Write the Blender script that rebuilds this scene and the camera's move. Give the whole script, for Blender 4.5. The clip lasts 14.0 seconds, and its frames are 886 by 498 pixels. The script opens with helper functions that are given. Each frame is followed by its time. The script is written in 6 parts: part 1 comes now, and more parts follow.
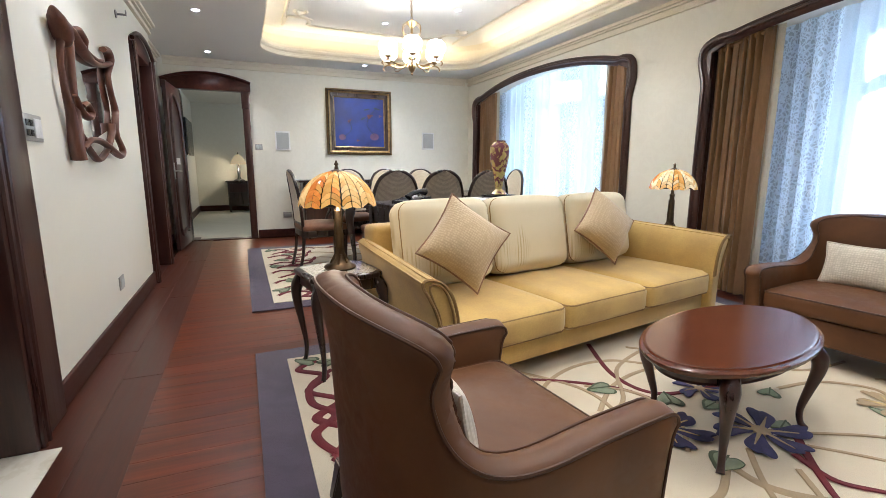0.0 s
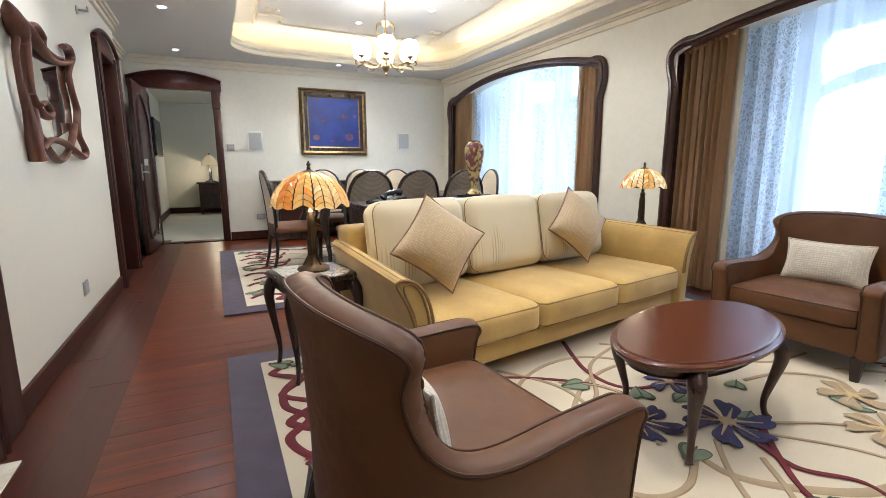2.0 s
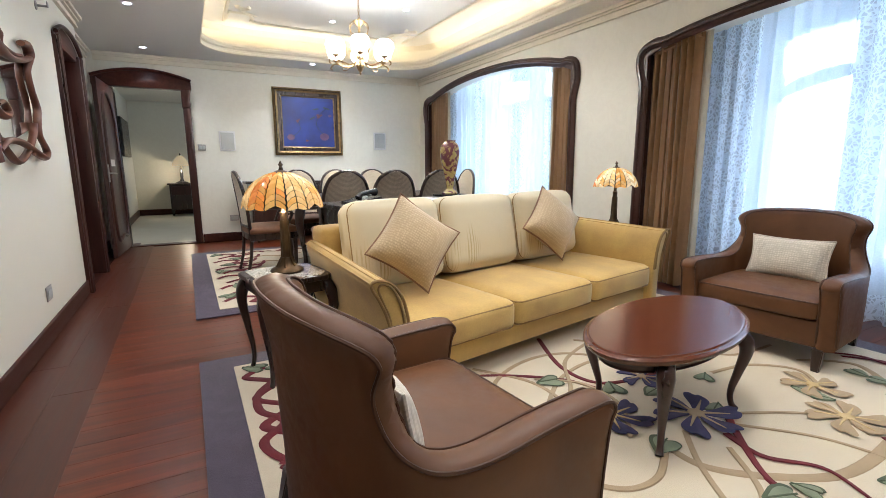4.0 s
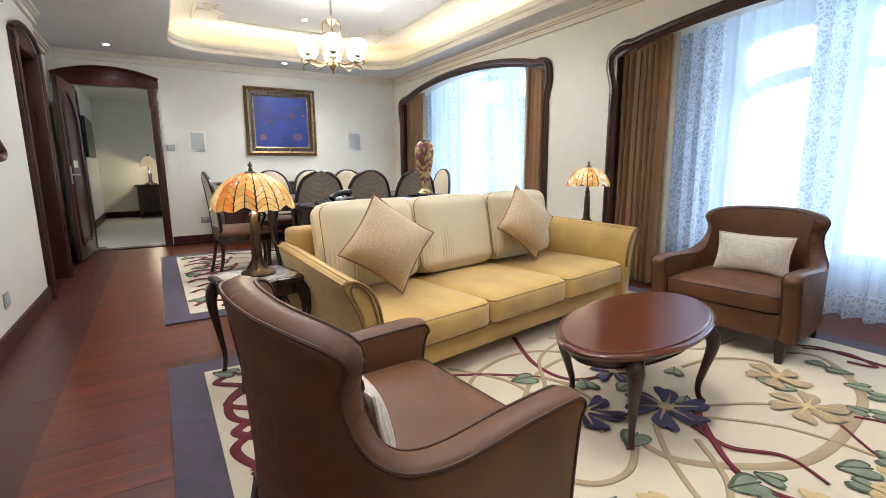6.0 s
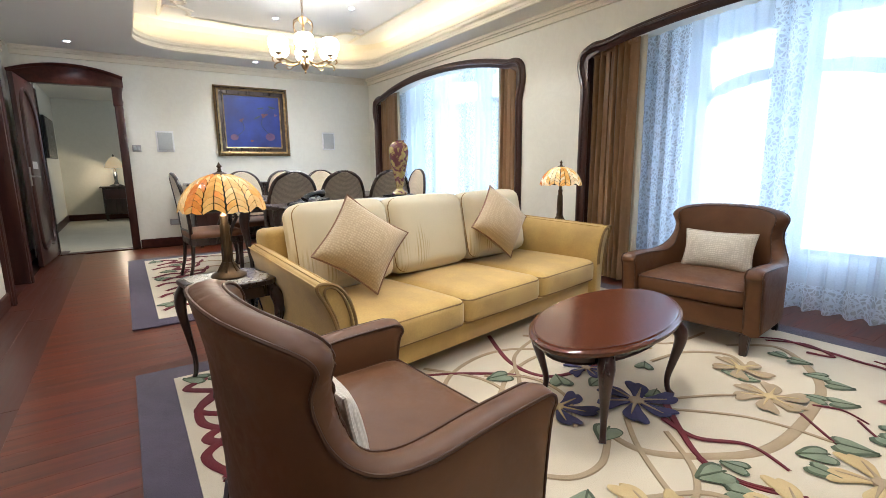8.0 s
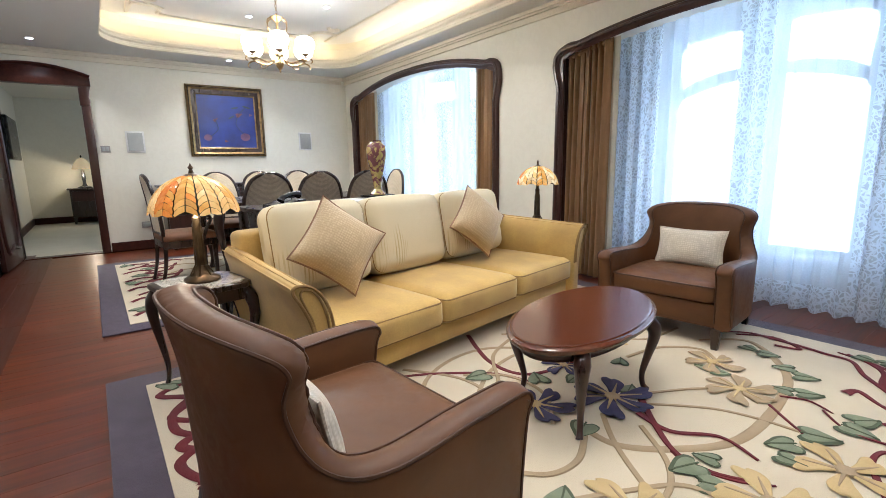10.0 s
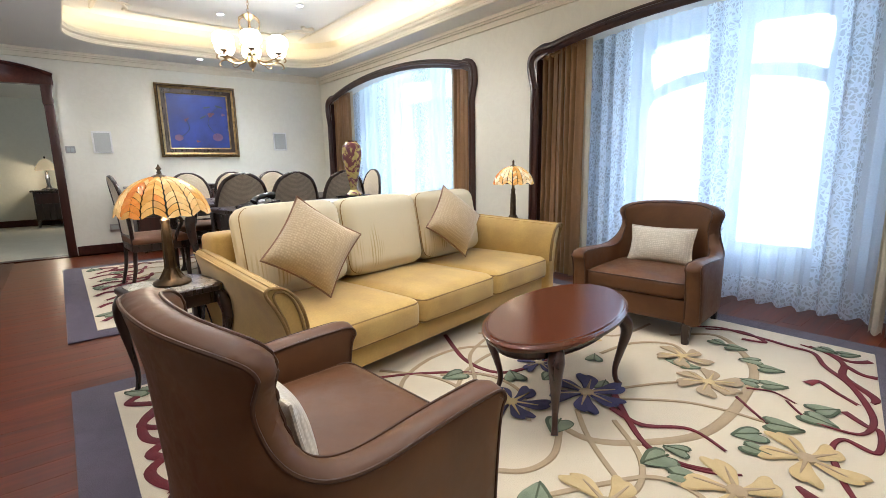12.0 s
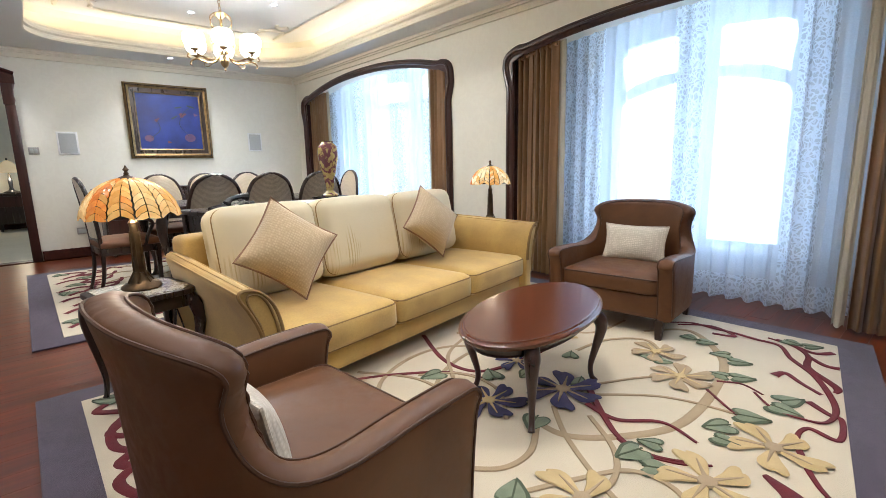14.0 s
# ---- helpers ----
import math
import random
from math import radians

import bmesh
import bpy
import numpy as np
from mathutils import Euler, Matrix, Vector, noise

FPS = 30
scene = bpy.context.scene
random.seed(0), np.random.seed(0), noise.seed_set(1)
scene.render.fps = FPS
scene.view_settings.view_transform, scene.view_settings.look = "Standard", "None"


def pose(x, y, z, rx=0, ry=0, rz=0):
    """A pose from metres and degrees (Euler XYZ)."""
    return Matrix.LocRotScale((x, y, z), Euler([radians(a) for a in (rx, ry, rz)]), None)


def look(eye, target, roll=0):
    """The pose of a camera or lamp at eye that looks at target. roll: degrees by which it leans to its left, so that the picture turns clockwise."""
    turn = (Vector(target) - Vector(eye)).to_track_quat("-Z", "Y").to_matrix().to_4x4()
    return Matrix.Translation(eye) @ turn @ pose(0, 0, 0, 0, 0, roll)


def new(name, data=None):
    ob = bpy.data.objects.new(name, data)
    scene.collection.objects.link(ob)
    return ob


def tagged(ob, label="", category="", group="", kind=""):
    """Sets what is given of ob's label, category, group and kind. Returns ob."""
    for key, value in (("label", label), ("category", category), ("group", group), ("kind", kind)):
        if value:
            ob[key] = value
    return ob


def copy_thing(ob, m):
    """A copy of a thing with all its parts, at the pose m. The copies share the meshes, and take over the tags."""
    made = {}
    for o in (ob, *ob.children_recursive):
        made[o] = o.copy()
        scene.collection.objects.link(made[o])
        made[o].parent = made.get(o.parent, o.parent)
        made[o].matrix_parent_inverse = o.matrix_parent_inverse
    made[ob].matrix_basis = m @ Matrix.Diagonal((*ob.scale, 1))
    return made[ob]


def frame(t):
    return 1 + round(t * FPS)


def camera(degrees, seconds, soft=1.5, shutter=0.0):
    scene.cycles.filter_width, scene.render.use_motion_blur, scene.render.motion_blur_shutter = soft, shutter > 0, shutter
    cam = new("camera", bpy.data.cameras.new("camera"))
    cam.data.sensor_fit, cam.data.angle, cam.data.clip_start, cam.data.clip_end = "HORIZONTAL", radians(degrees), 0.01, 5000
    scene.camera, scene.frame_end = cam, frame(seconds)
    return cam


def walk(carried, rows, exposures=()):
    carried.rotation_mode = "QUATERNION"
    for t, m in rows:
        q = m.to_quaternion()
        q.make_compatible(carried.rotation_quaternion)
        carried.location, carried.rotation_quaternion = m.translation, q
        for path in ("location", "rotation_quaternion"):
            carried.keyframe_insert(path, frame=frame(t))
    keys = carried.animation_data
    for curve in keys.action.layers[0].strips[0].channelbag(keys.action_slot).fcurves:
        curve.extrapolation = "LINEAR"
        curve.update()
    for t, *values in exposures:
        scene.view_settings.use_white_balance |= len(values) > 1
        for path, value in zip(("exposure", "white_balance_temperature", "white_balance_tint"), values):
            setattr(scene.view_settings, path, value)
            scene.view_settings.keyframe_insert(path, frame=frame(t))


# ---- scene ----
cam = camera(87.0, 14.0, soft=0.6)
PATH = [
    (0, (-0.002, 0.533, 1.059), (0.77, 2.345, 0.711), 0.1),
    (0.5, (0.0, 0.531, 1.059), (0.787, 2.336, 0.71), 0.0),
    (1, (0.006, 0.529, 1.058), (0.817, 2.324, 0.71), -0.0),
    (1.5, (0.009, 0.527, 1.058), (0.842, 2.311, 0.71), -0.1),
    (2, (0.013, 0.525, 1.058), (0.871, 2.298, 0.711), -0.1),
    (2.5, (0.018, 0.524, 1.057), (0.895, 2.288, 0.71), -0.1),
    (3, (0.022, 0.519, 1.058), (0.921, 2.271, 0.71), -0.2),
    (5.5, (0.039, 0.509, 1.057), (1.037, 2.207, 0.709), -0.4),
    (6, (0.045, 0.505, 1.058), (1.066, 2.189, 0.709), -0.5),
    (6.5, (0.048, 0.502, 1.058), (1.089, 2.174, 0.709), -0.6),
    (7, (0.052, 0.499, 1.058), (1.115, 2.157, 0.709), -0.6),
    (7.5, (0.052, 0.497, 1.06), (1.134, 2.142, 0.709), -0.7),
    (8, (0.055, 0.493, 1.06), (1.158, 2.124, 0.709), -0.7),
    (10.5, (0.069, 0.48, 1.063), (1.257, 2.05, 0.709), -1.0),
    (11, (0.072, 0.475, 1.063), (1.278, 2.032, 0.709), -1.0),
    (11.5, (0.073, 0.475, 1.063), (1.297, 2.017, 0.708), -1.0),
    (12, (0.077, 0.471, 1.063), (1.319, 1.998, 0.708), -1.1),
    (12.5, (0.079, 0.468, 1.063), (1.339, 1.98, 0.707), -1.1),
    (13, (0.083, 0.465, 1.06), (1.36, 1.963, 0.706), -1.2),
    (13.5, (0.086, 0.463, 1.06), (1.379, 1.946, 0.705), -1.2),
    (14, (0.088, 0.46, 1.059), (1.396, 1.931, 0.705), -1.3),
]
walk(cam, [(t, look(eye, target, roll)) for t, eye, target, roll in PATH])

# ---- world and lights ----
world = bpy.data.worlds.new("world")
scene.world = world
world.use_nodes = True
wn = world.node_tree.nodes
sky = wn.new("ShaderNodeTexSky")
sky.sky_type, sky.sun_disc = "NISHITA", False
sky.sun_elevation, sky.sun_rotation = radians(48), radians(120)
world.node_tree.links.new(sky.outputs[0], wn["Background"].inputs[0])
wn["Background"].inputs[1].default_value = 0.12

EXPOSURE = 0.67
scene.view_settings.exposure = EXPOSURE
scene.view_settings.use_white_balance = True
scene.view_settings.white_balance_temperature, scene.view_settings.white_balance_tint = 5650, 11


def lamp(name, kind, energy, colour, m, **extra):
    data = bpy.data.lights.new(name, kind)
    data.energy, data.color = energy, colour
    for key, value in extra.items():
        if key == "size":
            data.size = value
        elif key == "size_y":
            data.shape, data.size_y = "RECTANGLE", value
        elif key == "radius":
            data.shadow_soft_size = value
        elif key == "spot":
            data.spot_size, data.spot_blend = radians(value), 0.7
        elif key == "angle":
            data.angle = radians(value)
    ob = new(name, data)
    ob.matrix_world = m
    return ob


WARM, DAY = (1.0, 0.80, 0.52), (0.80, 0.90, 1.0)
lamp("sun", "SUN", 1.2, (1.0, 0.96, 0.9), look((20, -4, 22), (0, 3, 0)), angle=12)
# cove tubes behind the lip of the coffer, shining up and inwards
COVE = 2.3  # watts per metre
for at, to, length in (
    ((0.13, 3.0, 2.60), (0.50, 3.0, 2.95), 8.0),
    ((3.52, 3.0, 2.60), (3.15, 3.0, 2.95), 8.0),
    ((1.82, 7.58, 2.60), (1.82, 7.2, 2.95), 2.7),
):
    turn = 90 if length > 5 else 0
    d = Vector(to) - Vector(at)
    m = Matrix.Translation(at) @ (pose(0, 0, 0, 0, 180 - math.degrees(math.atan2(-d.x, d.z)), 0) if turn else pose(0, 0, 0, 180 - math.degrees(math.atan2(d.y, d.z)), 0, 0))
    lamp("cove_tube", "AREA", COVE * length, WARM, m, size=0.05 if turn else length, size_y=length if turn else 0.05)
# recessed downlights
DOWN = [(-0.30, 5.75), (-0.30, 7.5), (1.74, 7.53), (-0.30, 3.6), (-0.30, 1.6)]
COFFER_DOWN = [(1.82, 6.71), (2.46, 5.88), (1.0, 4.2), (2.5, 4.0), (0.95, 2.4), (2.45, 2.3), (1.0, 0.4), (2.5, 0.3)]
for x, y in DOWN:
    lamp("downlight_beam", "SPOT", 25, (1.0, 0.95, 0.88), pose(x, y, 2.47), spot=125, radius=0.03)
for x, y in COFFER_DOWN:
    lamp("downlight_beam", "SPOT", 38, (1.0, 0.95, 0.88), pose(x, y, 2.82), spot=118, radius=0.03)
COFFER_DOWN.append((1.62, 1.78))
lamp("downlight_beam", "SPOT", 60, (1.0, 0.88, 0.70), pose(1.62, 1.78, 2.82), spot=75, radius=0.03)

# ---- materials ----
def mat(name):
    m = bpy.data.materials.new(name)
    m.use_nodes = True
    nt = m.node_tree
    return m, nt, nt.nodes["Principled BSDF"]


def link(nt, a, b):
    nt.links.new(a, b)


def coords(nt, scale=(1, 1, 1), kind="Object"):
    tc, mp = nt.nodes.new("ShaderNodeTexCoord"), nt.nodes.new("ShaderNodeMapping")
    mp.inputs["Scale"].default_value = scale
    link(nt, tc.outputs[kind], mp.inputs["Vector"])
    return mp.outputs["Vector"]


def tex_noise(nt, vec, scale, detail=4.0, rough=0.55, distort=0.0):
    n = nt.nodes.new("ShaderNodeTexNoise")
    n.inputs["Scale"].default_value, n.inputs["Detail"].default_value = scale, detail
    n.inputs["Roughness"].default_value, n.inputs["Distortion"].default_value = rough, distort
    link(nt, vec, n.inputs["Vector"])
    return n.outputs["Fac"]


def ramp(nt, fac, stops):
    r = nt.nodes.new("ShaderNodeValToRGB")
    while len(r.color_ramp.elements) < len(stops):
        r.color_ramp.elements.new(0.5)
    for e, (p, c) in zip(r.color_ramp.elements, stops):
        e.position, e.color = p, (*c, 1)
    link(nt, fac, r.inputs["Fac"])
    return r.outputs["Color"]


def mix(nt, fac, a, b, mode="MIX"):
    n = nt.nodes.new("ShaderNodeMix")
    n.data_type, n.blend_type = "RGBA", mode
    for sock, v in ((n.inputs[0], fac), (n.inputs[6], a), (n.inputs[7], b)):
        if isinstance(v, (int, float)):
            sock.default_value = v
        elif isinstance(v, tuple):
            sock.default_value = (*v, 1)
        else:
            link(nt, v, sock)
    return n.outputs[2]


def bump(nt, bsdf, height, strength, dist=0.002):
    b = nt.nodes.new("ShaderNodeBump")
    b.inputs["Strength"].default_value, b.inputs["Distance"].default_value = strength, dist
    link(nt, height, b.inputs["Height"])
    link(nt, b.outputs["Normal"], bsdf.inputs["Normal"])


def surface(name, light, dark, rough=0.6, scale=6, fine=60, bump_amount=0.25, metal=0.0, stretch=(1, 1, 1), coat=0.0, sheen=0.0, dist=0.002):
    """Two scales of variation between two colours, with a fine relief."""
    m, nt, b = mat(name)
    v = coords(nt, stretch)
    big, small = tex_noise(nt, v, scale, 5), tex_noise(nt, v, fine, 3)
    base = ramp(nt, big, [(0.3, dark), (0.7, light)])
    grain = ramp(nt, small, [(0.3, (0.86, 0.86, 0.86)), (0.7, (1.0, 1.0, 1.0))])
    link(nt, mix(nt, 1.0, base, grain, "MULTIPLY"), b.inputs["Base Color"])
    rr = ramp(nt, big, [(0.3, (rough * 0.85,) * 3), (0.7, (min(1, rough * 1.15),) * 3)])
    link(nt, rr, b.inputs["Roughness"])
    b.inputs["Metallic"].default_value = metal
    b.inputs["Coat Weight"].default_value, b.inputs["Coat Roughness"].default_value = coat, 0.12
    b.inputs["Sheen Weight"].default_value = sheen
    bump(nt, b, small, bump_amount, dist)
    return m


def glow(name, colour, strength):
    m, nt, b = mat(name)
    b.inputs["Base Color"].default_value = (*colour, 1)
    b.inputs["Emission Color"].default_value = (*colour, 1)
    b.inputs["Emission Strength"].default_value = strength
    return m


def wood(name, light, dark, rough=0.3, along=0, scale=1.0, coat=0.4, vary=False, spread=1.0):
    m, nt, b = mat(name)
    s = [14.0 * scale] * 3
    s[along] = 0.9 * scale
    tc, mp = nt.nodes.new("ShaderNodeTexCoord"), nt.nodes.new("ShaderNodeMapping")
    mp.inputs["Scale"].default_value = s
    link(nt, tc.outputs["Object"], mp.inputs["Vector"])
    info = nt.nodes.new("ShaderNodeObjectInfo")
    if vary:
        off = nt.nodes.new("ShaderNodeVectorMath")
        off.operation = "SCALE"
        off.inputs[0].default_value = (31.0, 17.0, 53.0)
        link(nt, info.outputs["Random"], off.inputs["Scale"])
        link(nt, off.outputs[0], mp.inputs["Location"])
    v = mp.outputs["Vector"]
    streak, pores = tex_noise(nt, v, 1.6, 6, 0.65, 0.6), tex_noise(nt, v, 9.0, 4, 0.6)
    base = ramp(nt, streak, [(0.25, dark), (0.75, light)])
    base = mix(nt, 1.0, base, ramp(nt, pores, [(0.35, (0.82, 0.80, 0.80)), (0.62, (1.0, 1.0, 1.0))]), "MULTIPLY")
    if vary:
        base = mix(nt, 1.0, base, ramp(nt, info.outputs["Random"], [(0.0, (0.82, 0.80, 0.78)), (1.0, (1.08, 1.06, 1.04))]), "MULTIPLY")
    link(nt, base, b.inputs["Base Color"])
    link(nt, ramp(nt, streak, [(0.2, (rough * (1 - 0.2 * spread),) * 3), (0.8, (rough * (1 + 0.25 * spread),) * 3)]), b.inputs["Roughness"])
    b.inputs["Coat Weight"].default_value, b.inputs["Coat Roughness"].default_value = coat, 0.15
    bump(nt, b, pores, 0.12 * spread, 0.001)
    return m


def wallpaper(name, light, dark):
    """Pale paper with a faint shiny damask of large blotted sprays."""
    m, nt, b = mat(name)
    v = coords(nt)
    spray = tex_noise(nt, v, 7.0, 3, 0.5, 2.2)
    weave = tex_noise(nt, v, 160, 2)
    mask = ramp(nt, spray, [(0.47, (0, 0, 0)), (0.53, (1, 1, 1))])
    link(nt, mix(nt, mask, light, dark), b.inputs["Base Color"])
    link(nt, ramp(nt, spray, [(0.47, (0.62,) * 3), (0.53, (0.42,) * 3)]), b.inputs["Roughness"])
    bump(nt, b, weave, 0.12, 0.001)
    return m


def reeds(name, ground, stalk):
    """Pale upholstery woven with upright clumps of darker reeds."""
    m, nt, b = mat(name)
    v = coords(nt, (1, 1, 1))
    clump = tex_noise(nt, coords(nt, (6, 2.2, 6)), 1.1, 2)
    blades = nt.nodes.new("ShaderNodeTexWave")
    blades.bands_direction = "X"
    blades.inputs["Scale"].default_value, blades.inputs["Distortion"].default_value = 16, 6.5
    blades.inputs["Detail"].default_value, blades.inputs["Detail Scale"].default_value = 2.0, 0.6
    link(nt, coords(nt, (1, 0.25, 1)), blades.inputs["Vector"])
    m1 = ramp(nt, clump, [(0.52, (0, 0, 0)), (0.64, (1, 1, 1))])
    m2 = ramp(nt, blades.outputs["Fac"], [(0.62, (0, 0, 0)), (0.76, (1, 1, 1))])
    mask = mix(nt, 1.0, m1, m2, "MULTIPLY")
    base = mix(nt, mask, ground, stalk)
    fine = tex_noise(nt, v, 240, 2)
    link(nt, mix(nt, 1.0, base, ramp(nt, fine, [(0.3, (0.9, 0.9, 0.9)), (0.7, (1, 1, 1))]), "MULTIPLY"), b.inputs["Base Color"])
    b.inputs["Roughness"].default_value, b.inputs["Sheen Weight"].default_value = 0.7, 0.2
    bump(nt, b, fine, 0.3, 0.001)
    return m


def quilt(name, light, dark, scale=45):
    """Woven cloth with a small scaly basket relief."""
    m, nt, b = mat(name)
    v = coords(nt)
    cell = nt.nodes.new("ShaderNodeTexVoronoi")
    cell.inputs["Scale"].default_value, cell.inputs["Randomness"].default_value = scale, 0.35
    link(nt, v, cell.inputs["Vector"])
    big = tex_noise(nt, v, 5, 4)
    base = mix(nt, ramp(nt, cell.outputs["Distance"], [(0.1, (0, 0, 0)), (0.6, (1, 1, 1))]), light, dark)
    link(nt, mix(nt, 1.0, base, ramp(nt, big, [(0.3, (0.88, 0.88, 0.88)), (0.7, (1, 1, 1))]), "MULTIPLY"), b.inputs["Base Color"])
    b.inputs["Roughness"].default_value, b.inputs["Sheen Weight"].default_value = 0.6, 0.25
    bump(nt, b, cell.outputs["Distance"], 0.6, -0.004)
    return m


def leather(name, light, dark):
    m, nt, b = mat(name)
    v = coords(nt)
    big = tex_noise(nt, v, 4, 5, 0.6, 0.5)
    pebble = nt.nodes.new("ShaderNodeTexVoronoi")
    pebble.inputs["Scale"].default_value = 260
    link(nt, v, pebble.inputs["Vector"])
    crease = tex_noise(nt, v, 22, 5, 0.6, 1.0)
    base = ramp(nt, big, [(0.3, dark), (0.7, light)])
    link(nt, mix(nt, 1.0, base, ramp(nt, crease, [(0.3, (0.92, 0.915, 0.91)), (0.7, (1, 1, 1))]), "MULTIPLY"), b.inputs["Base Color"])
    link(nt, ramp(nt, crease, [(0.3, (0.40,) * 3), (0.7, (0.54,) * 3)]), b.inputs["Roughness"])
    b.inputs["Specular IOR Level"].default_value = 0.36
    h = mix(nt, 0.75, pebble.outputs["Distance"], crease)
    bump(nt, b, h, 0.13, 0.0012)
    return m


def sheer(name, lace):
    """Thin net that lets daylight through; the lace bands are thicker."""
    m, nt, b = mat(name)
    out = nt.nodes["Material Output"]
    tl, tr, df, a1, a2 = (nt.nodes.new(k) for k in ("ShaderNodeBsdfTranslucent", "ShaderNodeBsdfTransparent", "ShaderNodeBsdfDiffuse", "ShaderNodeMixShader", "ShaderNodeMixShader"))
    tl.inputs["Color"].default_value = (0.72, 0.83, 0.97, 1)
    df.inputs["Color"].default_value = (0.76, 0.85, 0.97, 1)
    a1.inputs[0].default_value = 0.45
    link(nt, tl.outputs[0], a1.inputs[1])
    link(nt, df.outputs[0], a1.inputs[2])
    v = coords(nt, (1, 1, 1), "UV")
    weave = tex_noise(nt, v, 90, 2)
    if lace:
        cell = nt.nodes.new("ShaderNodeTexVoronoi")
        cell.feature = "DISTANCE_TO_EDGE"
        cell.inputs["Scale"].default_value = 32
        warp = nt.nodes.new("ShaderNodeTexNoise")
        warp.inputs["Scale"].default_value = 11
        link(nt, v, warp.inputs["Vector"])
        bent = nt.nodes.new("ShaderNodeVectorMath")
        bent.operation = "MULTIPLY_ADD"
        bent.inputs[1].default_value = (0.09, 0.09, 0.0)
        link(nt, warp.outputs["Color"], bent.inputs[0])
        link(nt, v, bent.inputs[2])
        link(nt, bent.outputs[0], cell.inputs["Vector"])
        f = ramp(nt, cell.outputs["Distance"], [(0.07, (0.80,) * 3), (0.18, (0.50,) * 3)])
        blot = ramp(nt, tex_noise(nt, v, 15, 2, 0.5, 3.0), [(0.54, (0.0,) * 3), (0.60, (0.72,) * 3)])
        f = mix(nt, 1.0, f, blot, "LIGHTEN")
    else:
        f = ramp(nt, weave, [(0.3, (0.62,) * 3), (0.7, (0.70,) * 3)])
    link(nt, f, a2.inputs[0])
    link(nt, tr.outputs[0], a2.inputs[1])
    link(nt, a1.outputs[0], a2.inputs[2])
    link(nt, a2.outputs[0], out.inputs["Surface"])
    return m


def mottled(name, cols, scale, rough=0.2, coat=0.6):
    """Blotches in three colours, as on cameo glass or granite."""
    m, nt, b = mat(name)
    v = coords(nt)
    f = tex_noise(nt, v, scale, 4, 0.55, 1.2)
    r = ramp(nt, f, [(0.40, cols[0]), (0.46, cols[1]), (0.49, cols[1]), (0.53, cols[2])])
    link(nt, r, b.inputs["Base Color"])
    b.inputs["Roughness"].default_value, b.inputs["Coat Weight"].default_value = rough, coat
    return m


PAPER = wallpaper("cream_wallpaper", (0.79, 0.77, 0.67), (0.772, 0.75, 0.65))
PLASTER = surface("white_plaster", (0.80, 0.78, 0.72), (0.76, 0.74, 0.68), 0.75, 2, 90, 0.08)
MOULD = surface("ivory_moulding", (0.80, 0.74, 0.60), (0.76, 0.70, 0.56), 0.6, 3, 90, 0.06)
MAHOGANY = wood("dark_mahogany", (0.066, 0.020, 0.013), (0.024, 0.007, 0.0055), 0.30, 2, coat=0.25)
MAHOGANY_H = wood("dark_mahogany_rail", (0.085, 0.026, 0.017), (0.030, 0.009, 0.007), 0.34, 1, coat=0.12)
_b = MAHOGANY_H.node_tree.nodes["Principled BSDF"]
_b.inputs["Specular IOR Level"].default_value, _b.inputs["Coat Weight"].default_value = 0.2, 0.0
TABLEWOOD = wood("red_brown_tabletop", (0.112, 0.029, 0.0115), (0.078, 0.020, 0.0085), 0.20, 0, 0.8, 0.2, spread=0.10)
CARVED = wood("carved_brown_wood", (0.20, 0.075, 0.040), (0.10, 0.035, 0.02), 0.35, 2, 1.0, 0.3)
WALNUT = wood("black_brown_wood", (0.040, 0.020, 0.014), (0.016, 0.008, 0.006), 0.28, 2, coat=0.4)
FLOORWOOD = wood("red_floor_plank", (0.225, 0.045, 0.0105), (0.042, 0.0095, 0.004), 0.30, 0, 0.7, 0.10, True, 0.5)
FLOOREDGE = wood("dark_floor_edge_plank", (0.110, 0.025, 0.010), (0.045, 0.0105, 0.005), 0.36, 0, 0.7, 0.0, True)
MARBLE = mottled("cream_marble", ((0.62, 0.55, 0.42), (0.70, 0.64, 0.52), (0.76, 0.71, 0.60)), 3, 0.2, 0.3)
FLOORGAP = surface("floor_joint", (0.02, 0.008, 0.006), (0.012, 0.005, 0.004), 0.7)
LEATHER = leather("brown_leather", (0.142, 0.060, 0.0225), (0.092, 0.037, 0.0142))
PIPING = leather("dark_leather_piping", (0.085, 0.036, 0.017), (0.062, 0.027, 0.013))
VELVET = surface("gold_velvet", (0.60, 0.40, 0.116), (0.42, 0.262, 0.068), 0.75, 4, 120, 0.25, sheen=0.2)
VELVET_CORD = surface("gold_cord", (0.30, 0.18, 0.055), (0.22, 0.13, 0.04), 0.75, 8, 200, 0.3)
REEDS = reeds("reed_brocade", (0.68, 0.585, 0.385), (0.50, 0.385, 0.19))
PILLOW = quilt("beige_quilted_cloth", (0.60, 0.46, 0.275), (0.49, 0.365, 0.205), 78)
PILLOW_CORD = surface("brown_cord", (0.30, 0.17, 0.10), (0.22, 0.12, 0.07), 0.7, 20, 200)
IVORY = quilt("ivory_basket_cloth", (0.78, 0.72, 0.60), (0.62, 0.56, 0.45), 80)
DRAPE = surface("bronze_drape", (0.57, 0.34, 0.16), (0.32, 0.18, 0.082), 0.36, 3, 150, 0.2, stretch=(1, 1, 0.15), sheen=0.3)
LINING = surface("cream_lining", (0.62, 0.58, 0.46), (0.54, 0.50, 0.39), 0.7, 5, 150, 0.2)
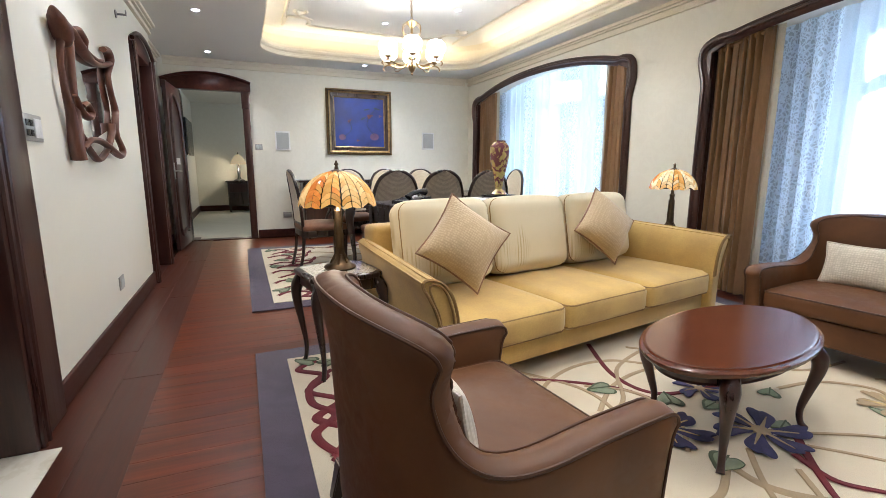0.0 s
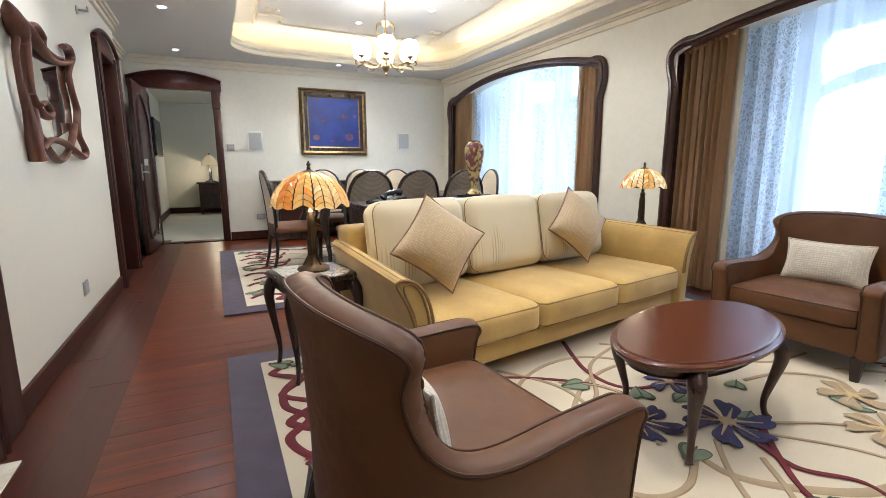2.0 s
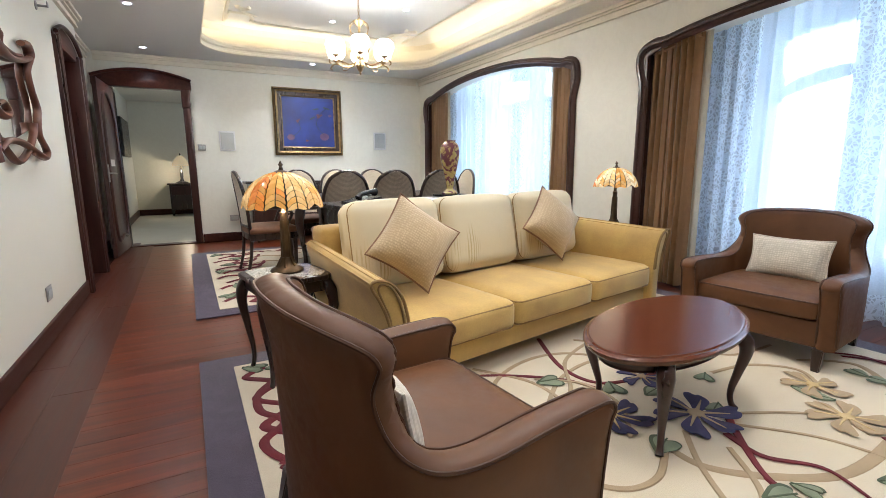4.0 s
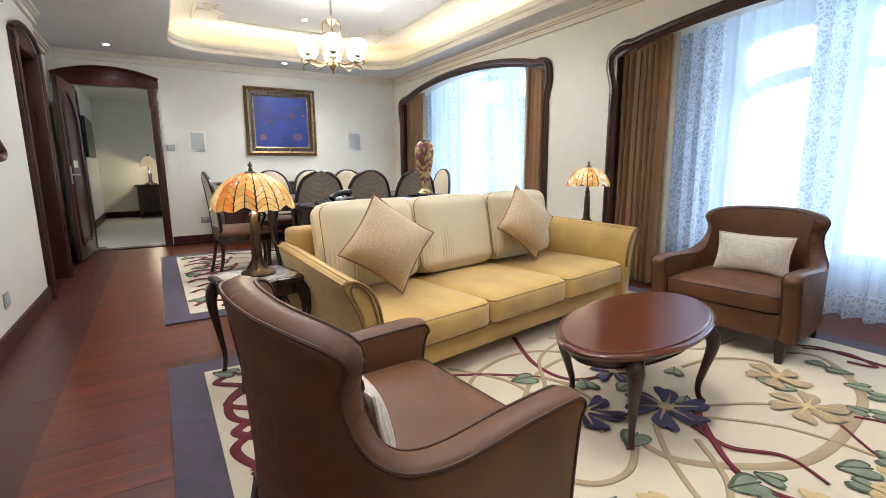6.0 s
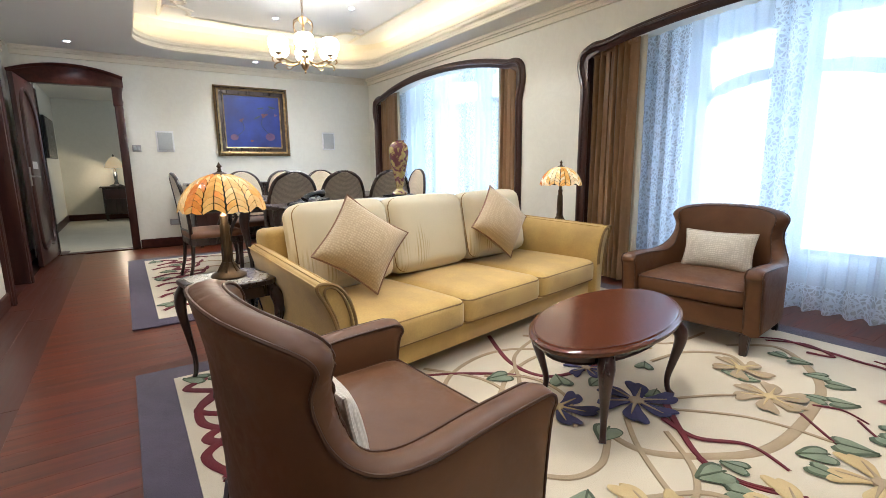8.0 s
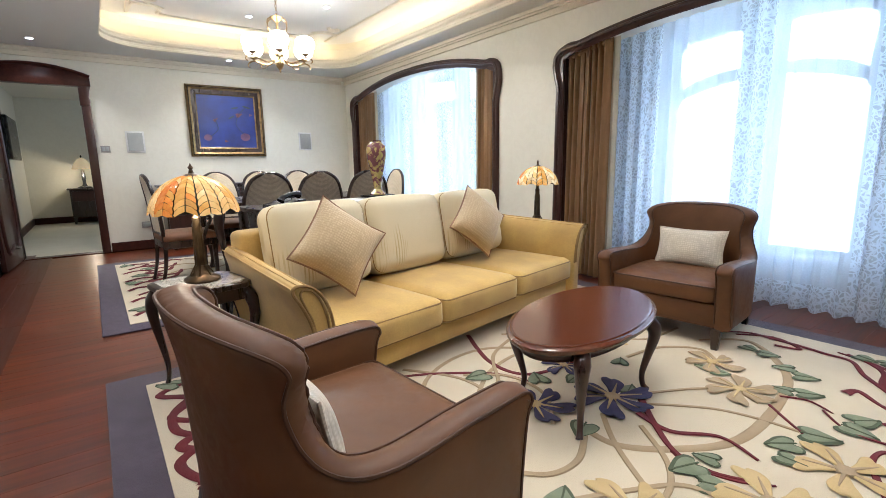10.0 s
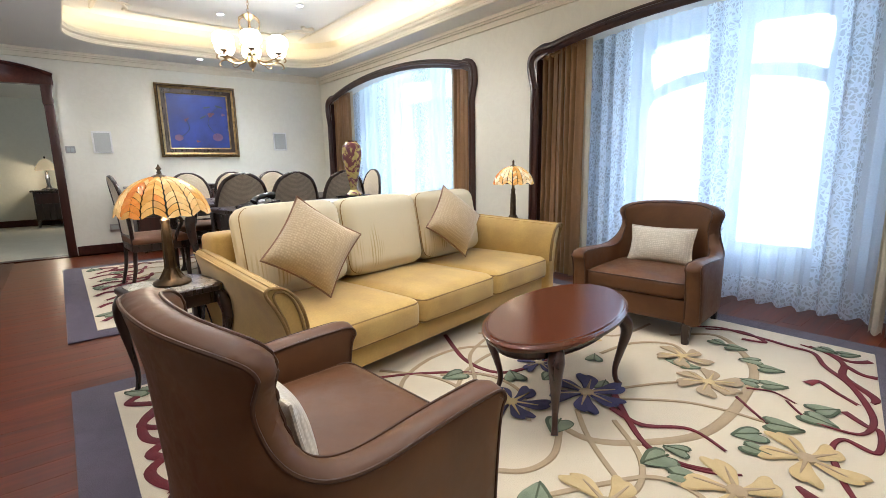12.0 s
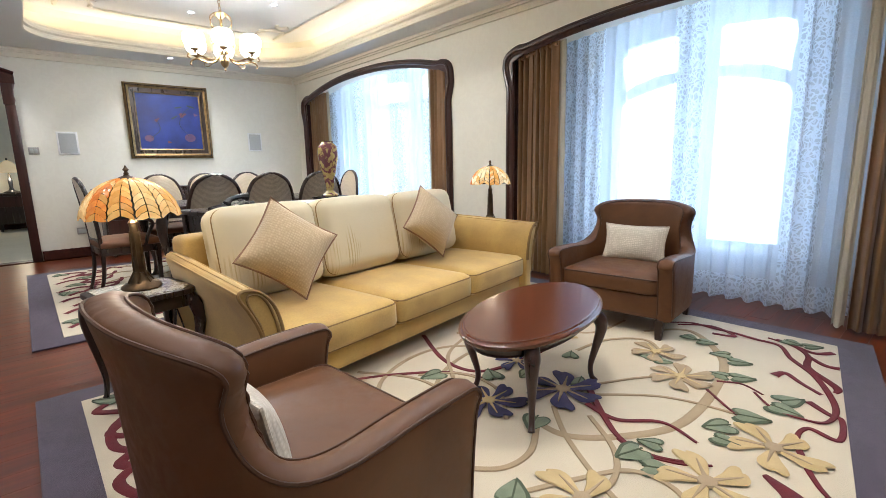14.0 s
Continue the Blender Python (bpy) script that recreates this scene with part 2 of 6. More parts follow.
SHEER, LACE = sheer("sheer_net", False), sheer("lace_net", True)
BRASS = surface("aged_brass", (0.42, 0.30, 0.14), (0.24, 0.155, 0.07), 0.34, 14, 60, 0.2, 1.0)
BRONZE = surface("dark_bronze", (0.16, 0.105, 0.055), (0.08, 0.05, 0.028), 0.42, 14, 60, 0.2, 0.8)
GILT = surface("antique_gilt", (0.42, 0.30, 0.14), (0.20, 0.13, 0.055), 0.40, 20, 90, 0.3, 0.9)
STEEL = surface("brushed_steel", (0.46, 0.45, 0.42), (0.36, 0.35, 0.33), 0.4, 9, 80, 0.1, 0.45)
WHITEP = surface("white_plastic", (0.86, 0.86, 0.85), (0.82, 0.82, 0.81), 0.45, 6, 90, 0.04)
GRILLE = surface("grey_speaker_cloth", (0.50, 0.52, 0.51), (0.46, 0.48, 0.47), 0.8, 8, 300, 0.3)
BLACKP = surface("black_lacquer", (0.016, 0.016, 0.018), (0.010, 0.010, 0.012), 0.25, 8, 60, 0.05)
PAPERW = surface("white_paper", (0.78, 0.78, 0.76), (0.72, 0.72, 0.70), 0.7)
GRANITE = mottled("speckled_granite", ((0.16, 0.12, 0.10), (0.48, 0.43, 0.36), (0.70, 0.66, 0.58)), 120, 0.15)
CAMEO = mottled("cameo_glass", ((0.50, 0.39, 0.13), (0.44, 0.31, 0.12), (0.17, 0.058, 0.065)), 13, 0.15)
WEAVE = quilt("grey_beige_chair_weave", (0.42, 0.36, 0.28), (0.24, 0.20, 0.15), 120)
CREAMW = quilt("cream_chair_weave", (0.68, 0.58, 0.42), (0.55, 0.46, 0.32), 120)
SADDLE = leather("tan_seat_leather", (0.22, 0.10, 0.05), (0.15, 0.065, 0.035))
CARPET = surface("pale_carpet", (0.76, 0.71, 0.57), (0.70, 0.64, 0.50), 0.95, 3, 220, 0.5)
PILE = surface("ivory_wool_pile", (0.70, 0.61, 0.45), (0.62, 0.53, 0.38), 0.95, 2.5, 260, 0.6, sheen=0.2, dist=0.004)
MAUVE = surface("slate_mauve_pile", (0.098, 0.072, 0.108), (0.046, 0.033, 0.054), 0.95, 9, 260, 0.6, sheen=0.2, dist=0.004)
MAROON = surface("maroon_pile", (0.175, 0.022, 0.028), (0.12, 0.014, 0.02), 0.95, 9, 260, 0.6, dist=0.004)
TANPILE = surface("tan_pile", (0.46, 0.35, 0.215), (0.38, 0.28, 0.165), 0.95, 9, 260, 0.6, dist=0.004)
LEAFPILE = surface("sage_pile", (0.265, 0.30, 0.20), (0.17, 0.205, 0.13), 0.95, 14, 260, 0.6, dist=0.004)
LEAFEDGE = surface("dark_sage_pile", (0.10, 0.125, 0.07), (0.07, 0.09, 0.05), 0.95, 14, 260, 0.6, dist=0.004)
STRAW = surface("straw_pile", (0.63, 0.48, 0.245), (0.54, 0.39, 0.175), 0.95, 14, 260, 0.6, dist=0.004)
INDIGO = surface("indigo_pile", (0.075, 0.068, 0.155), (0.038, 0.035, 0.085), 0.95, 14, 260, 0.6, dist=0.004)
CANVAS_BLUE = surface("blue_canvas", (0.026, 0.055, 0.29), (0.007, 0.013, 0.085), 0.42, 2.4, 90, 0.2)
RED = surface("rust_paint", (0.20, 0.06, 0.05), (0.10, 0.03, 0.05), 0.5)
GREENP = surface("dark_green_paint", (0.035, 0.06, 0.05), (0.02, 0.035, 0.03), 0.5)
PINKP = surface("dusty_pink_paint", (0.20, 0.10, 0.16), (0.10, 0.05, 0.12), 0.5)
FRAMEW = surface("white_window_paint", (0.78, 0.80, 0.82), (0.74, 0.76, 0.78), 0.4, 4, 60, 0.05)
GLOBE = glow("lit_opal_glass", (1.0, 0.92, 0.78), 27.0)
BULB = glow("downlight_lens", (0.86, 0.85, 1.0), 25.0)
OUTSIDE = glow("bright_haze", (0.78, 0.90, 1.0), 3.5)


def lit_glass(name, a, b_, strength):
    m, nt, b = mat(name)
    f = tex_noise(nt, coords(nt), 22, 4, 0.6, 0.8)
    info = nt.nodes.new("ShaderNodeObjectInfo")
    col = mix(nt, 1.0, ramp(nt, f, [(0.3, a), (0.7, b_)]), ramp(nt, info.outputs["Random"], [(0.0, (0.72, 0.6, 0.45)), (1.0, (1, 1, 1))]), "MULTIPLY")
    link(nt, col, b.inputs["Base Color"])
    link(nt, col, b.inputs["Emission Color"])
    b.inputs["Emission Strength"].default_value, b.inputs["Roughness"].default_value = strength, 0.2
    return m


AMBER = lit_glass("lit_amber_glass", (0.80, 0.40, 0.085), (0.88, 0.52, 0.16), 0.26)
HONEY = lit_glass("lit_honey_glass", (0.84, 0.52, 0.18), (0.92, 0.66, 0.30), 0.27)
ORANGE = lit_glass("lit_orange_glass", (0.70, 0.21, 0.04), (0.82, 0.33, 0.06), 0.30)
CREAMG = lit_glass("lit_cream_glass", (0.90, 0.72, 0.42), (0.93, 0.78, 0.50), 0.26)
mirror_m, _nt, _b = mat("mirror_silver")
_b.inputs["Metallic"].default_value, _b.inputs["Roughness"].default_value = 1.0, 0.02
_b.inputs["Base Color"].default_value = (0.82, 0.85, 0.84, 1)
pane_m, _nt, _b = mat("clear_pane")
_b.inputs["Transmission Weight"].default_value, _b.inputs["Roughness"].default_value, _b.inputs["IOR"].default_value = 1.0, 0.0, 1.45


# ---- mesh helpers ----
def thing(name, m=None, label="", category="", group="", kind=""):
    ob = new(name)
    ob.matrix_world = m or Matrix()
    return tagged(ob, label, category, group, kind)


def mesh_of(name, bm, material, smooth=40):
    me = bpy.data.meshes.new(name)
    bm.normal_update()
    bm.to_mesh(me)
    bm.free()
    for mt in material if isinstance(material, (list, tuple)) else (material,):
        me.materials.append(mt)
    if smooth:
        me.polygons.foreach_set("use_smooth", [True] * len(me.polygons))
        me.set_sharp_from_angle(angle=radians(smooth))
    return me


def part(name, bm, material, parent=None, label="", m=None, smooth=40):
    ob = new(name, mesh_of(name, bm, material, smooth) if isinstance(bm, bmesh.types.BMesh) else bm)
    ob.parent = parent
    if m is not None:
        ob.matrix_basis = m
    return tagged(ob, label)


def setting(name, bm, material, label, smooth=30):
    return tagged(part(name, bm, material, None, label, None, smooth), kind="structure")


def box(*spans, bevel=0.0, seg=2, bm=None):
    """Boxes (x0, x1, y0, y1, z0, z1) in one bmesh, with rounded edges."""
    out = bm or bmesh.new()
    for x0, x1, y0, y1, z0, z1 in spans:
        vs = [out.verts.new(p) for p in ((x0, y0, z0), (x1, y0, z0), (x1, y1, z0), (x0, y1, z0), (x0, y0, z1), (x1, y0, z1), (x1, y1, z1), (x0, y1, z1))]
        fs = [out.faces.new([vs[i] for i in q]) for q in ((3, 2, 1, 0), (4, 5, 6, 7), (0, 1, 5, 4), (1, 2, 6, 5), (2, 3, 7, 6), (3, 0, 4, 7))]
        if bevel:
            es = {e for f in fs for e in f.edges}
            bmesh.ops.bevel(out, geom=list(es), offset=bevel, segments=seg, affect="EDGES", profile=0.5)
    return out


def prism(outline, depth, axis="y", at=0.0, bevel=0.0, seg=2):
    """A closed outline pushed along an axis. Outline: (a, b) in the two other axes, in order."""
    bm = bmesh.new()

    def place(a, b, d):
        return {"x": (d, a, b), "y": (a, d, b), "z": (a, b, d)}[axis]

    lo = [bm.verts.new(place(a, b, at)) for a, b in outline]
    hi = [bm.verts.new(place(a, b, at + depth)) for a, b in outline]
    n = len(outline)
    bm.faces.new(lo), bm.faces.new(hi[::-1])
    for i in range(n):
        bm.faces.new((lo[i], hi[i], hi[(i + 1) % n], lo[(i + 1) % n]))
    bmesh.ops.recalc_face_normals(bm, faces=bm.faces)
    if bevel:
        es = [e for e in bm.edges if len(e.link_faces) == 2 and e.calc_face_angle(0) > 0.6]
        bmesh.ops.bevel(bm, geom=es, offset=bevel, segments=seg, affect="EDGES", profile=0.5)
    return bm


def lathe(profile, seg=20, bm=None, m=None):
    """Profile of (radius, height) turned about z."""
    bm = bm or bmesh.new()
    m = m or Matrix()
    rings = []
    for r, z in profile:
        rings.append([bm.verts.new(m @ Vector((r * math.cos(2 * math.pi * i / seg), r * math.sin(2 * math.pi * i / seg), z))) for i in range(seg)])
    for a, b in zip(rings, rings[1:]):
        for i in range(seg):
            j = (i + 1) % seg
            bm.faces.new((a[i], a[j], b[j], b[i]))
    bm.faces.new(rings[0][::-1]), bm.faces.new(rings[-1])
    return bm


def smooth_line(pts, n=8, closed=False):
    """A smooth line through the points."""
    p = [Vector(q) for q in pts]
    out, k = [], len(p)
    for i in range(k if closed else k - 1):
        a = p[(i - 1) % k] if closed or i else p[0]
        b, c = p[i], p[(i + 1) % k]
        d = p[(i + 2) % k] if closed or i + 2 < k else c
        for s in range(n):
            t = s / n
            out.append(0.5 * (2 * b + (c - a) * t + (2 * a - 5 * b + 4 * c - d) * t * t + (3 * b - a - 3 * c + d) * t ** 3))
    if not closed:
        out.append(p[-1])
    return out


def tube(pts, radius, seg=8, bm=None, closed=False, flat=1.0):
    """A round bar along the points; radius: one number or one for each point (spread evenly)."""
    bm = bm or bmesh.new()
    p = [Vector(q) for q in pts]
    n = len(p)
    rad = [radius] * n if isinstance(radius, (int, float)) else [float(np.interp(i / max(1, n - 1), np.linspace(0, 1, len(radius)), radius)) for i in range(n)]
    up, rings = None, []
    for i in range(n):
        a, b = (p[(i - 1) % n], p[(i + 1) % n]) if closed else (p[max(0, i - 1)], p[min(n - 1, i + 1)])
        d = (b - a).normalized()
        if up is None:
            up = d.cross(Vector((0, 0, 1)))
            up = up.normalized() if up.length > 0.1 else d.cross(Vector((1, 0, 0))).normalized()
        up = (up - d * up.dot(d)).normalized()
        w = d.cross(up)
        rings.append([bm.verts.new(p[i] + rad[i] * (math.cos(t) * up + flat * math.sin(t) * w)) for t in (2 * math.pi * k / seg for k in range(seg))])
    pairs = list(zip(rings, rings[1:])) + ([(rings[-1], rings[0])] if closed else [])
    for a, b in pairs:
        for k in range(seg):
            bm.faces.new((a[k], a[(k + 1) % seg], b[(k + 1) % seg], b[k]))
    if not closed:
        bm.faces.new(rings[0][::-1]), bm.faces.new(rings[-1])
    bmesh.ops.recalc_face_normals(bm, faces=bm.faces)
    return bm


def cushion(w, h, d, n=14, corner=0.12, power=2.4, crown=0.0, pinch=0.0):
    """A stuffed pad, w by h across and d thick (along y), with drawn-in edges. Centre at the origin, standing in x and z."""
    bm = bmesh.new()
    grid = {}
    for side in (-1, 1):
        for i in range(n + 1):
            for j in range(n + 1):
                u, v = 2 * i / n - 1, 2 * j / n - 1
                edge = abs(u) == 1 or abs(v) == 1
                if edge and side == 1:
                    continue
                x, z = u * w / 2, v * h / 2
                x *= 1 - pinch * (1 - v * v) + crown * 0
                z *= 1 - pinch * (1 - u * u)
                r = max(abs(u), abs(v))
                lift = (max(0, 1 - abs(u) ** power) * max(0, 1 - abs(v) ** power)) ** corner_power(corner)
                y = 0 if edge else side * d / 2 * lift
                grid[side, i, j] = bm.verts.new((x, y, z))

    def at(s, i, j):
        return grid.get((s, i, j)) or grid[-1, i, j]

    for s in (-1, 1):
        for i in range(n):
            for j in range(n):
                q = (at(s, i, j), at(s, i + 1, j), at(s, i + 1, j + 1), at(s, i, j + 1))
                bm.faces.new(q if s == -1 else q[::-1])
    return bm


def corner_power(c):
    return max(0.12, c)


def edge_line(w, h, pinch=0.0, n=10):
    pts = []
    for a, b in ((-1, -1), (1, -1), (1, 1), (-1, 1)):
        c, d = {(-1, -1): (1, -1), (1, -1): (1, 1), (1, 1): (-1, 1), (-1, 1): (-1, -1)}[a, b]
        for k in range(n):
            t = k / n
            u, v = a + (c - a) * t, b + (d - b) * t
            pts.append((u * w / 2 * (1 - pinch * (1 - v * v)), 0, v * h / 2 * (1 - pinch * (1 - u * u))))
    return pts


def ribbon(pts, width, z, thick=0.006, bm=None):
    """A flat raised band of pile along a line on the floor. width: one number or several spread along it."""
    bm = bm or bmesh.new()
    p = [Vector((q[0], q[1], 0)) for q in pts]
    n = len(p)
    w = [width] * n if isinstance(width, (int, float)) else [float(np.interp(i / (n - 1), np.linspace(0, 1, len(width)), width)) for i in range(n)]
    rows = []
    for i in range(n):
        d = (p[min(n - 1, i + 1)] - p[max(0, i - 1)]).normalized()
        s = Vector((-d.y, d.x, 0))
        row = []
        for k, h in ((-0.5, 0), (-0.36, thick), (0.36, thick), (0.5, 0)):
            row.append(bm.verts.new(p[i] + s * k * w[i] + Vector((0, 0, z + h))))
        rows.append(row)
    for a, b in zip(rows, rows[1:]):
        for k in range(3):
            bm.faces.new((a[k], b[k], b[k + 1], a[k + 1]))
    bmesh.ops.recalc_face_normals(bm, faces=bm.faces)
    return bm

# ---- structure ----
LEFT, RIGHT, FAR, BACK, CEIL = -0.8, 3.65, 8.0, -1.2, 2.5
setting("floor", box((-2.6, 4.4, -1.4, 8.1, -0.12, -0.012)), FLOORGAP, "dark red hardwood floor laid in planks")
setting("floor_bedroom", box((-2.6, 3.0, 8.1, 13.4, -0.12, -0.002)), CARPET, "pale fitted carpet in the bedroom")
setting("floor_hall", box((-2.6, -0.9, 1.0, 7.0, -0.10, -0.002)), CARPET, "pale marble-like carpet in the side rooms")

bm = box((-0.95, LEFT, BACK, 1.88, 0, CEIL), (-0.95, LEFT, 2.77, 5.47, 0, CEIL), (-0.95, LEFT, 6.28, 6.45, 0, CEIL), (-0.95, LEFT, 1.88, 2.77, 2.1, CEIL), (-0.95, LEFT, 5.47, 6.28, 2.1, CEIL), (-1.1, -0.95, 6.3, 8.0, 0, CEIL))
setting("wall_west", bm, PAPER, "cream wallpapered wall with two doorways")
bm = box((-1.1, -0.70, FAR, 8.15, 0, CEIL), (0.085, 4.4, FAR, 8.15, 0, CEIL), (-0.70, 0.085, FAR, 8.15, 2.1, CEIL))
setting("wall_north", bm, PAPER, "cream wallpapered end wall with a doorway")
setting("wall_south", box((-1.1, 4.4, BACK - 0.15, BACK, 0, 3.0)), PAPER, "cream wallpapered wall")
# side rooms behind the doorways
setting("wall_bedroom", box((-2.6, 3.0, 13.0, 13.15, 0, 2.8), (-1.13, -0.98, 8.15, 13.0, 0, 2.8), (2.6, 2.75, 8.15, 13.0, 0, 2.8)), PAPER, "grey-cream bedroom walls")
setting("ceiling_bedroom", box((-2.6, 3.0, 8.15, 13.2, 2.66, 2.8)), PLASTER, "white bedroom ceiling")
setting("wall_side_rooms", box((-2.6, -2.45, 1.0, 7.0, 0, 2.6), (-2.5, -0.95, 0.9, 1.0, 0, 2.6), (-2.5, -0.95, 4.3, 4.4, 0, 2.6), (-2.5, -0.95, 6.95, 7.05, 0, 2.6)), PAPER, "cream walls of the side rooms")
setting("ceiling_side_rooms", box((-2.6, -0.95, 0.9, 7.05, 2.5, 2.6)), PLASTER, "white ceiling of the side rooms")

WINDOWS = ((0.45, 3.42, 2.02, 2.16), (4.34, 7.68, 2.08, 2.28))  # y0, y1, springing height, crown


def arch(y0, y1, spring, crown, n=18):
    pts = []
    for i in range(n + 1):
        u = 2 * i / n - 1
        pts.append((y0 + (y1 - y0) * i / n, spring + (crown - spring) * (1 - abs(u) ** 2.2)))
    return pts


bm = box((RIGHT, 4.4, BACK, 0.45, 0, CEIL), (RIGHT, 4.4, 3.42, 4.34, 0, CEIL), (RIGHT, 4.4, 7.68, 8.0, 0, CEIL))
wall_east = setting("wall_east", bm, PAPER, "cream wallpapered wall with two arched windows")
for y0, y1, sp, cr in WINDOWS:
    pts = arch(y0, y1, sp, cr)
    o = part("spandrel", prism(pts + [(y1, CEIL), (y0, CEIL)], 0.75, "x", RIGHT), PAPER, wall_east, smooth=0)

# ceiling with a rounded coffer
CX, CY, HX, HY, CR = 1.82, 3.2, 1.52, 4.24, 0.55


def rounded(off, n=10):
    """The coffer's outline, pushed outwards by off."""
    hx, hy, r = HX + off, HY + off, CR + off
    out = []
    for sx, sy, a0 in ((1, 1, 0), (-1, 1, 90), (-1, -1, 180), (1, -1, 270)):
        for i in range(n + 1):
            a = radians(a0 + 90 * i / n)
            out.append((CX + sx * (hx - r) + r * math.cos(a), CY + sy * (hy - r) + r * math.sin(a)))
    return out


def loops(rows, bm=None):
    """Joins rings of points, one to the next."""
    bm = bm or bmesh.new()
    rings = [[bm.verts.new(p) for p in row] for row in rows]
    for a, b in zip(rings, rings[1:]):
        for i in range(len(a)):
            j = (i + 1) % len(a)
            bm.faces.new((a[i], a[j], b[j], b[i]))
    return bm


inner = rounded(0)
outer = []
for x, y in inner:
    dx, dy = x - CX, y - CY
    s = min(5.0 / abs(dx) if abs(dx) > 1e-6 else 1e9, 12.0 / abs(dy) if abs(dy) > 1e-6 else 1e9)
    outer.append((CX + dx * s, CY + dy * s))
bm = loops([[(x, y, CEIL) for x, y in inner], [(x, y, CEIL) for x, y in outer], [(x, y, CEIL + 0.5) for x, y in outer], ])
setting("ceiling", bm, PLASTER, "white plaster ceiling round a raised coffer", 20)
PROFILE = ((0, 2.50), (-0.012, 2.505), (-0.012, 2.525), (0.004, 2.535), (0.004, 2.56), (-0.018, 2.575), (-0.022, 2.60), (-0.006, 2.618), (-0.006, 2.64), (0.03, 2.645), (0.05, 2.62), (0.06, 2.56), (0.27, 2.56), (0.30, 2.70), (0.24, 2.82), (0.12, 2.87))
bm = loops([[(x, y, z) for x, y in rounded(o)] for o, z in PROFILE])
setting("ceiling_coffer", bm, MOULD, "ivory moulded lip of the lit ceiling coffer", 40)
bm = bmesh.new()
bm.faces.new([bm.verts.new((x, y, 2.87)) for x, y in rounded(0.12)])
bmesh.ops.recalc_face_normals(bm, faces=bm.faces)
setting("ceiling_upper", bm, PLASTER, "white plaster ceiling inside the coffer", 0)

# plaster ornament under the upper ceiling
HX2, HY2 = 1.22, 4.0
line = []
for sx, sy in ((1, 1), (-1, 1), (-1, -1), (1, -1)):
    corner = [(1.0, 0.80), (0.96, 0.86), (0.80, 0.87), (0.74, 0.93), (0.62, 1.0)]
    corner = corner if sx * sy > 0 else corner[::-1]
    line += [(CX + sx * HX2 * a, CY + sy * (HY2 - (1 - b) * 2.4), 2.862) for a, b in corner]
ornament = setting("ceiling_moulding", tube(smooth_line(line, 5, True), 0.022, 6, closed=True, flat=0.7), MOULD, "plaster rib moulding with scrolls on the ceiling")
for sx, sy in ((1, 1), (-1, 1)):
    x0, y0 = CX + sx * 1.02, CY + 3.42
    pts = [(x0 + sx * (0.10 - 0.016 * k) * math.cos(k * 0.75), y0 + (0.10 - 0.016 * k) * math.sin(k * 0.75), 2.86) for k in range(6)]
    pts = [(x0 - sx * 0.15, y0 + 0.32, 2.865), (x0 + sx * 0.02, y0 + 0.18, 2.862)] + pts
    part("scroll", tube(smooth_line(pts, 6), [0.008, 0.03, 0.022, 0.014], 6), MOULD, ornament)

# cornice, baseboards
def cornice(name, spans):
    bm = bmesh.new()
    for x0, x1, y0, y1, sx, sy in spans:
        for d, z0, z1 in ((0.03, 2.395, 2.415), (0.02, 2.415, 2.45), (0.045, 2.45, 2.468), (0.07, 2.468, 2.498)):
            xs = (x0, x1) if not sx else ((x0, x0 + d) if sx > 0 else (x0 - d, x0))
            ys = (y0, y1) if not sy else ((y0, y0 + d) if sy > 0 else (y0 - d, y0))
            box((*xs, *ys, z0, z1), bm=bm)
    return setting(name, bm, MOULD, "ivory stepped cornice under the ceiling")


cornice("trim_cornice", ((LEFT, 0, BACK, 6.45, 1, 0), (-0.95, 0, 6.46, 7.93, 1, 0), (-0.87, 3.57, FAR, 0, 0, -1), (RIGHT, 0, BACK, 8.0, -1, 0)))
bm = bmesh.new()
for spans in ((LEFT, LEFT + 0.018, 2.915, 5.37), (LEFT, LEFT + 0.018, BACK, 1.78), (-0.95, -0.932, 6.46, 7.98), (RIGHT - 0.018, RIGHT, 3.53, 4.25), (0.175, 3.63, FAR - 0.018, FAR), (RIGHT - 0.018, RIGHT, 7.78, 7.98)):
    box((*spans, 0.0, 0.12), bm=bm, bevel=0.006, seg=1)
setting("baseboard", bm, MAHOGANY_H, "dark polished mahogany baseboard")
setting("baseboard_bedroom", box((-1.1, 2.6, 12.98, 13.0, 0, 0.13), (-0.98, -0.96, 8.15, 12.98, 0, 0.13)), MAHOGANY_H, "dark wooden baseboard of the bedroom")


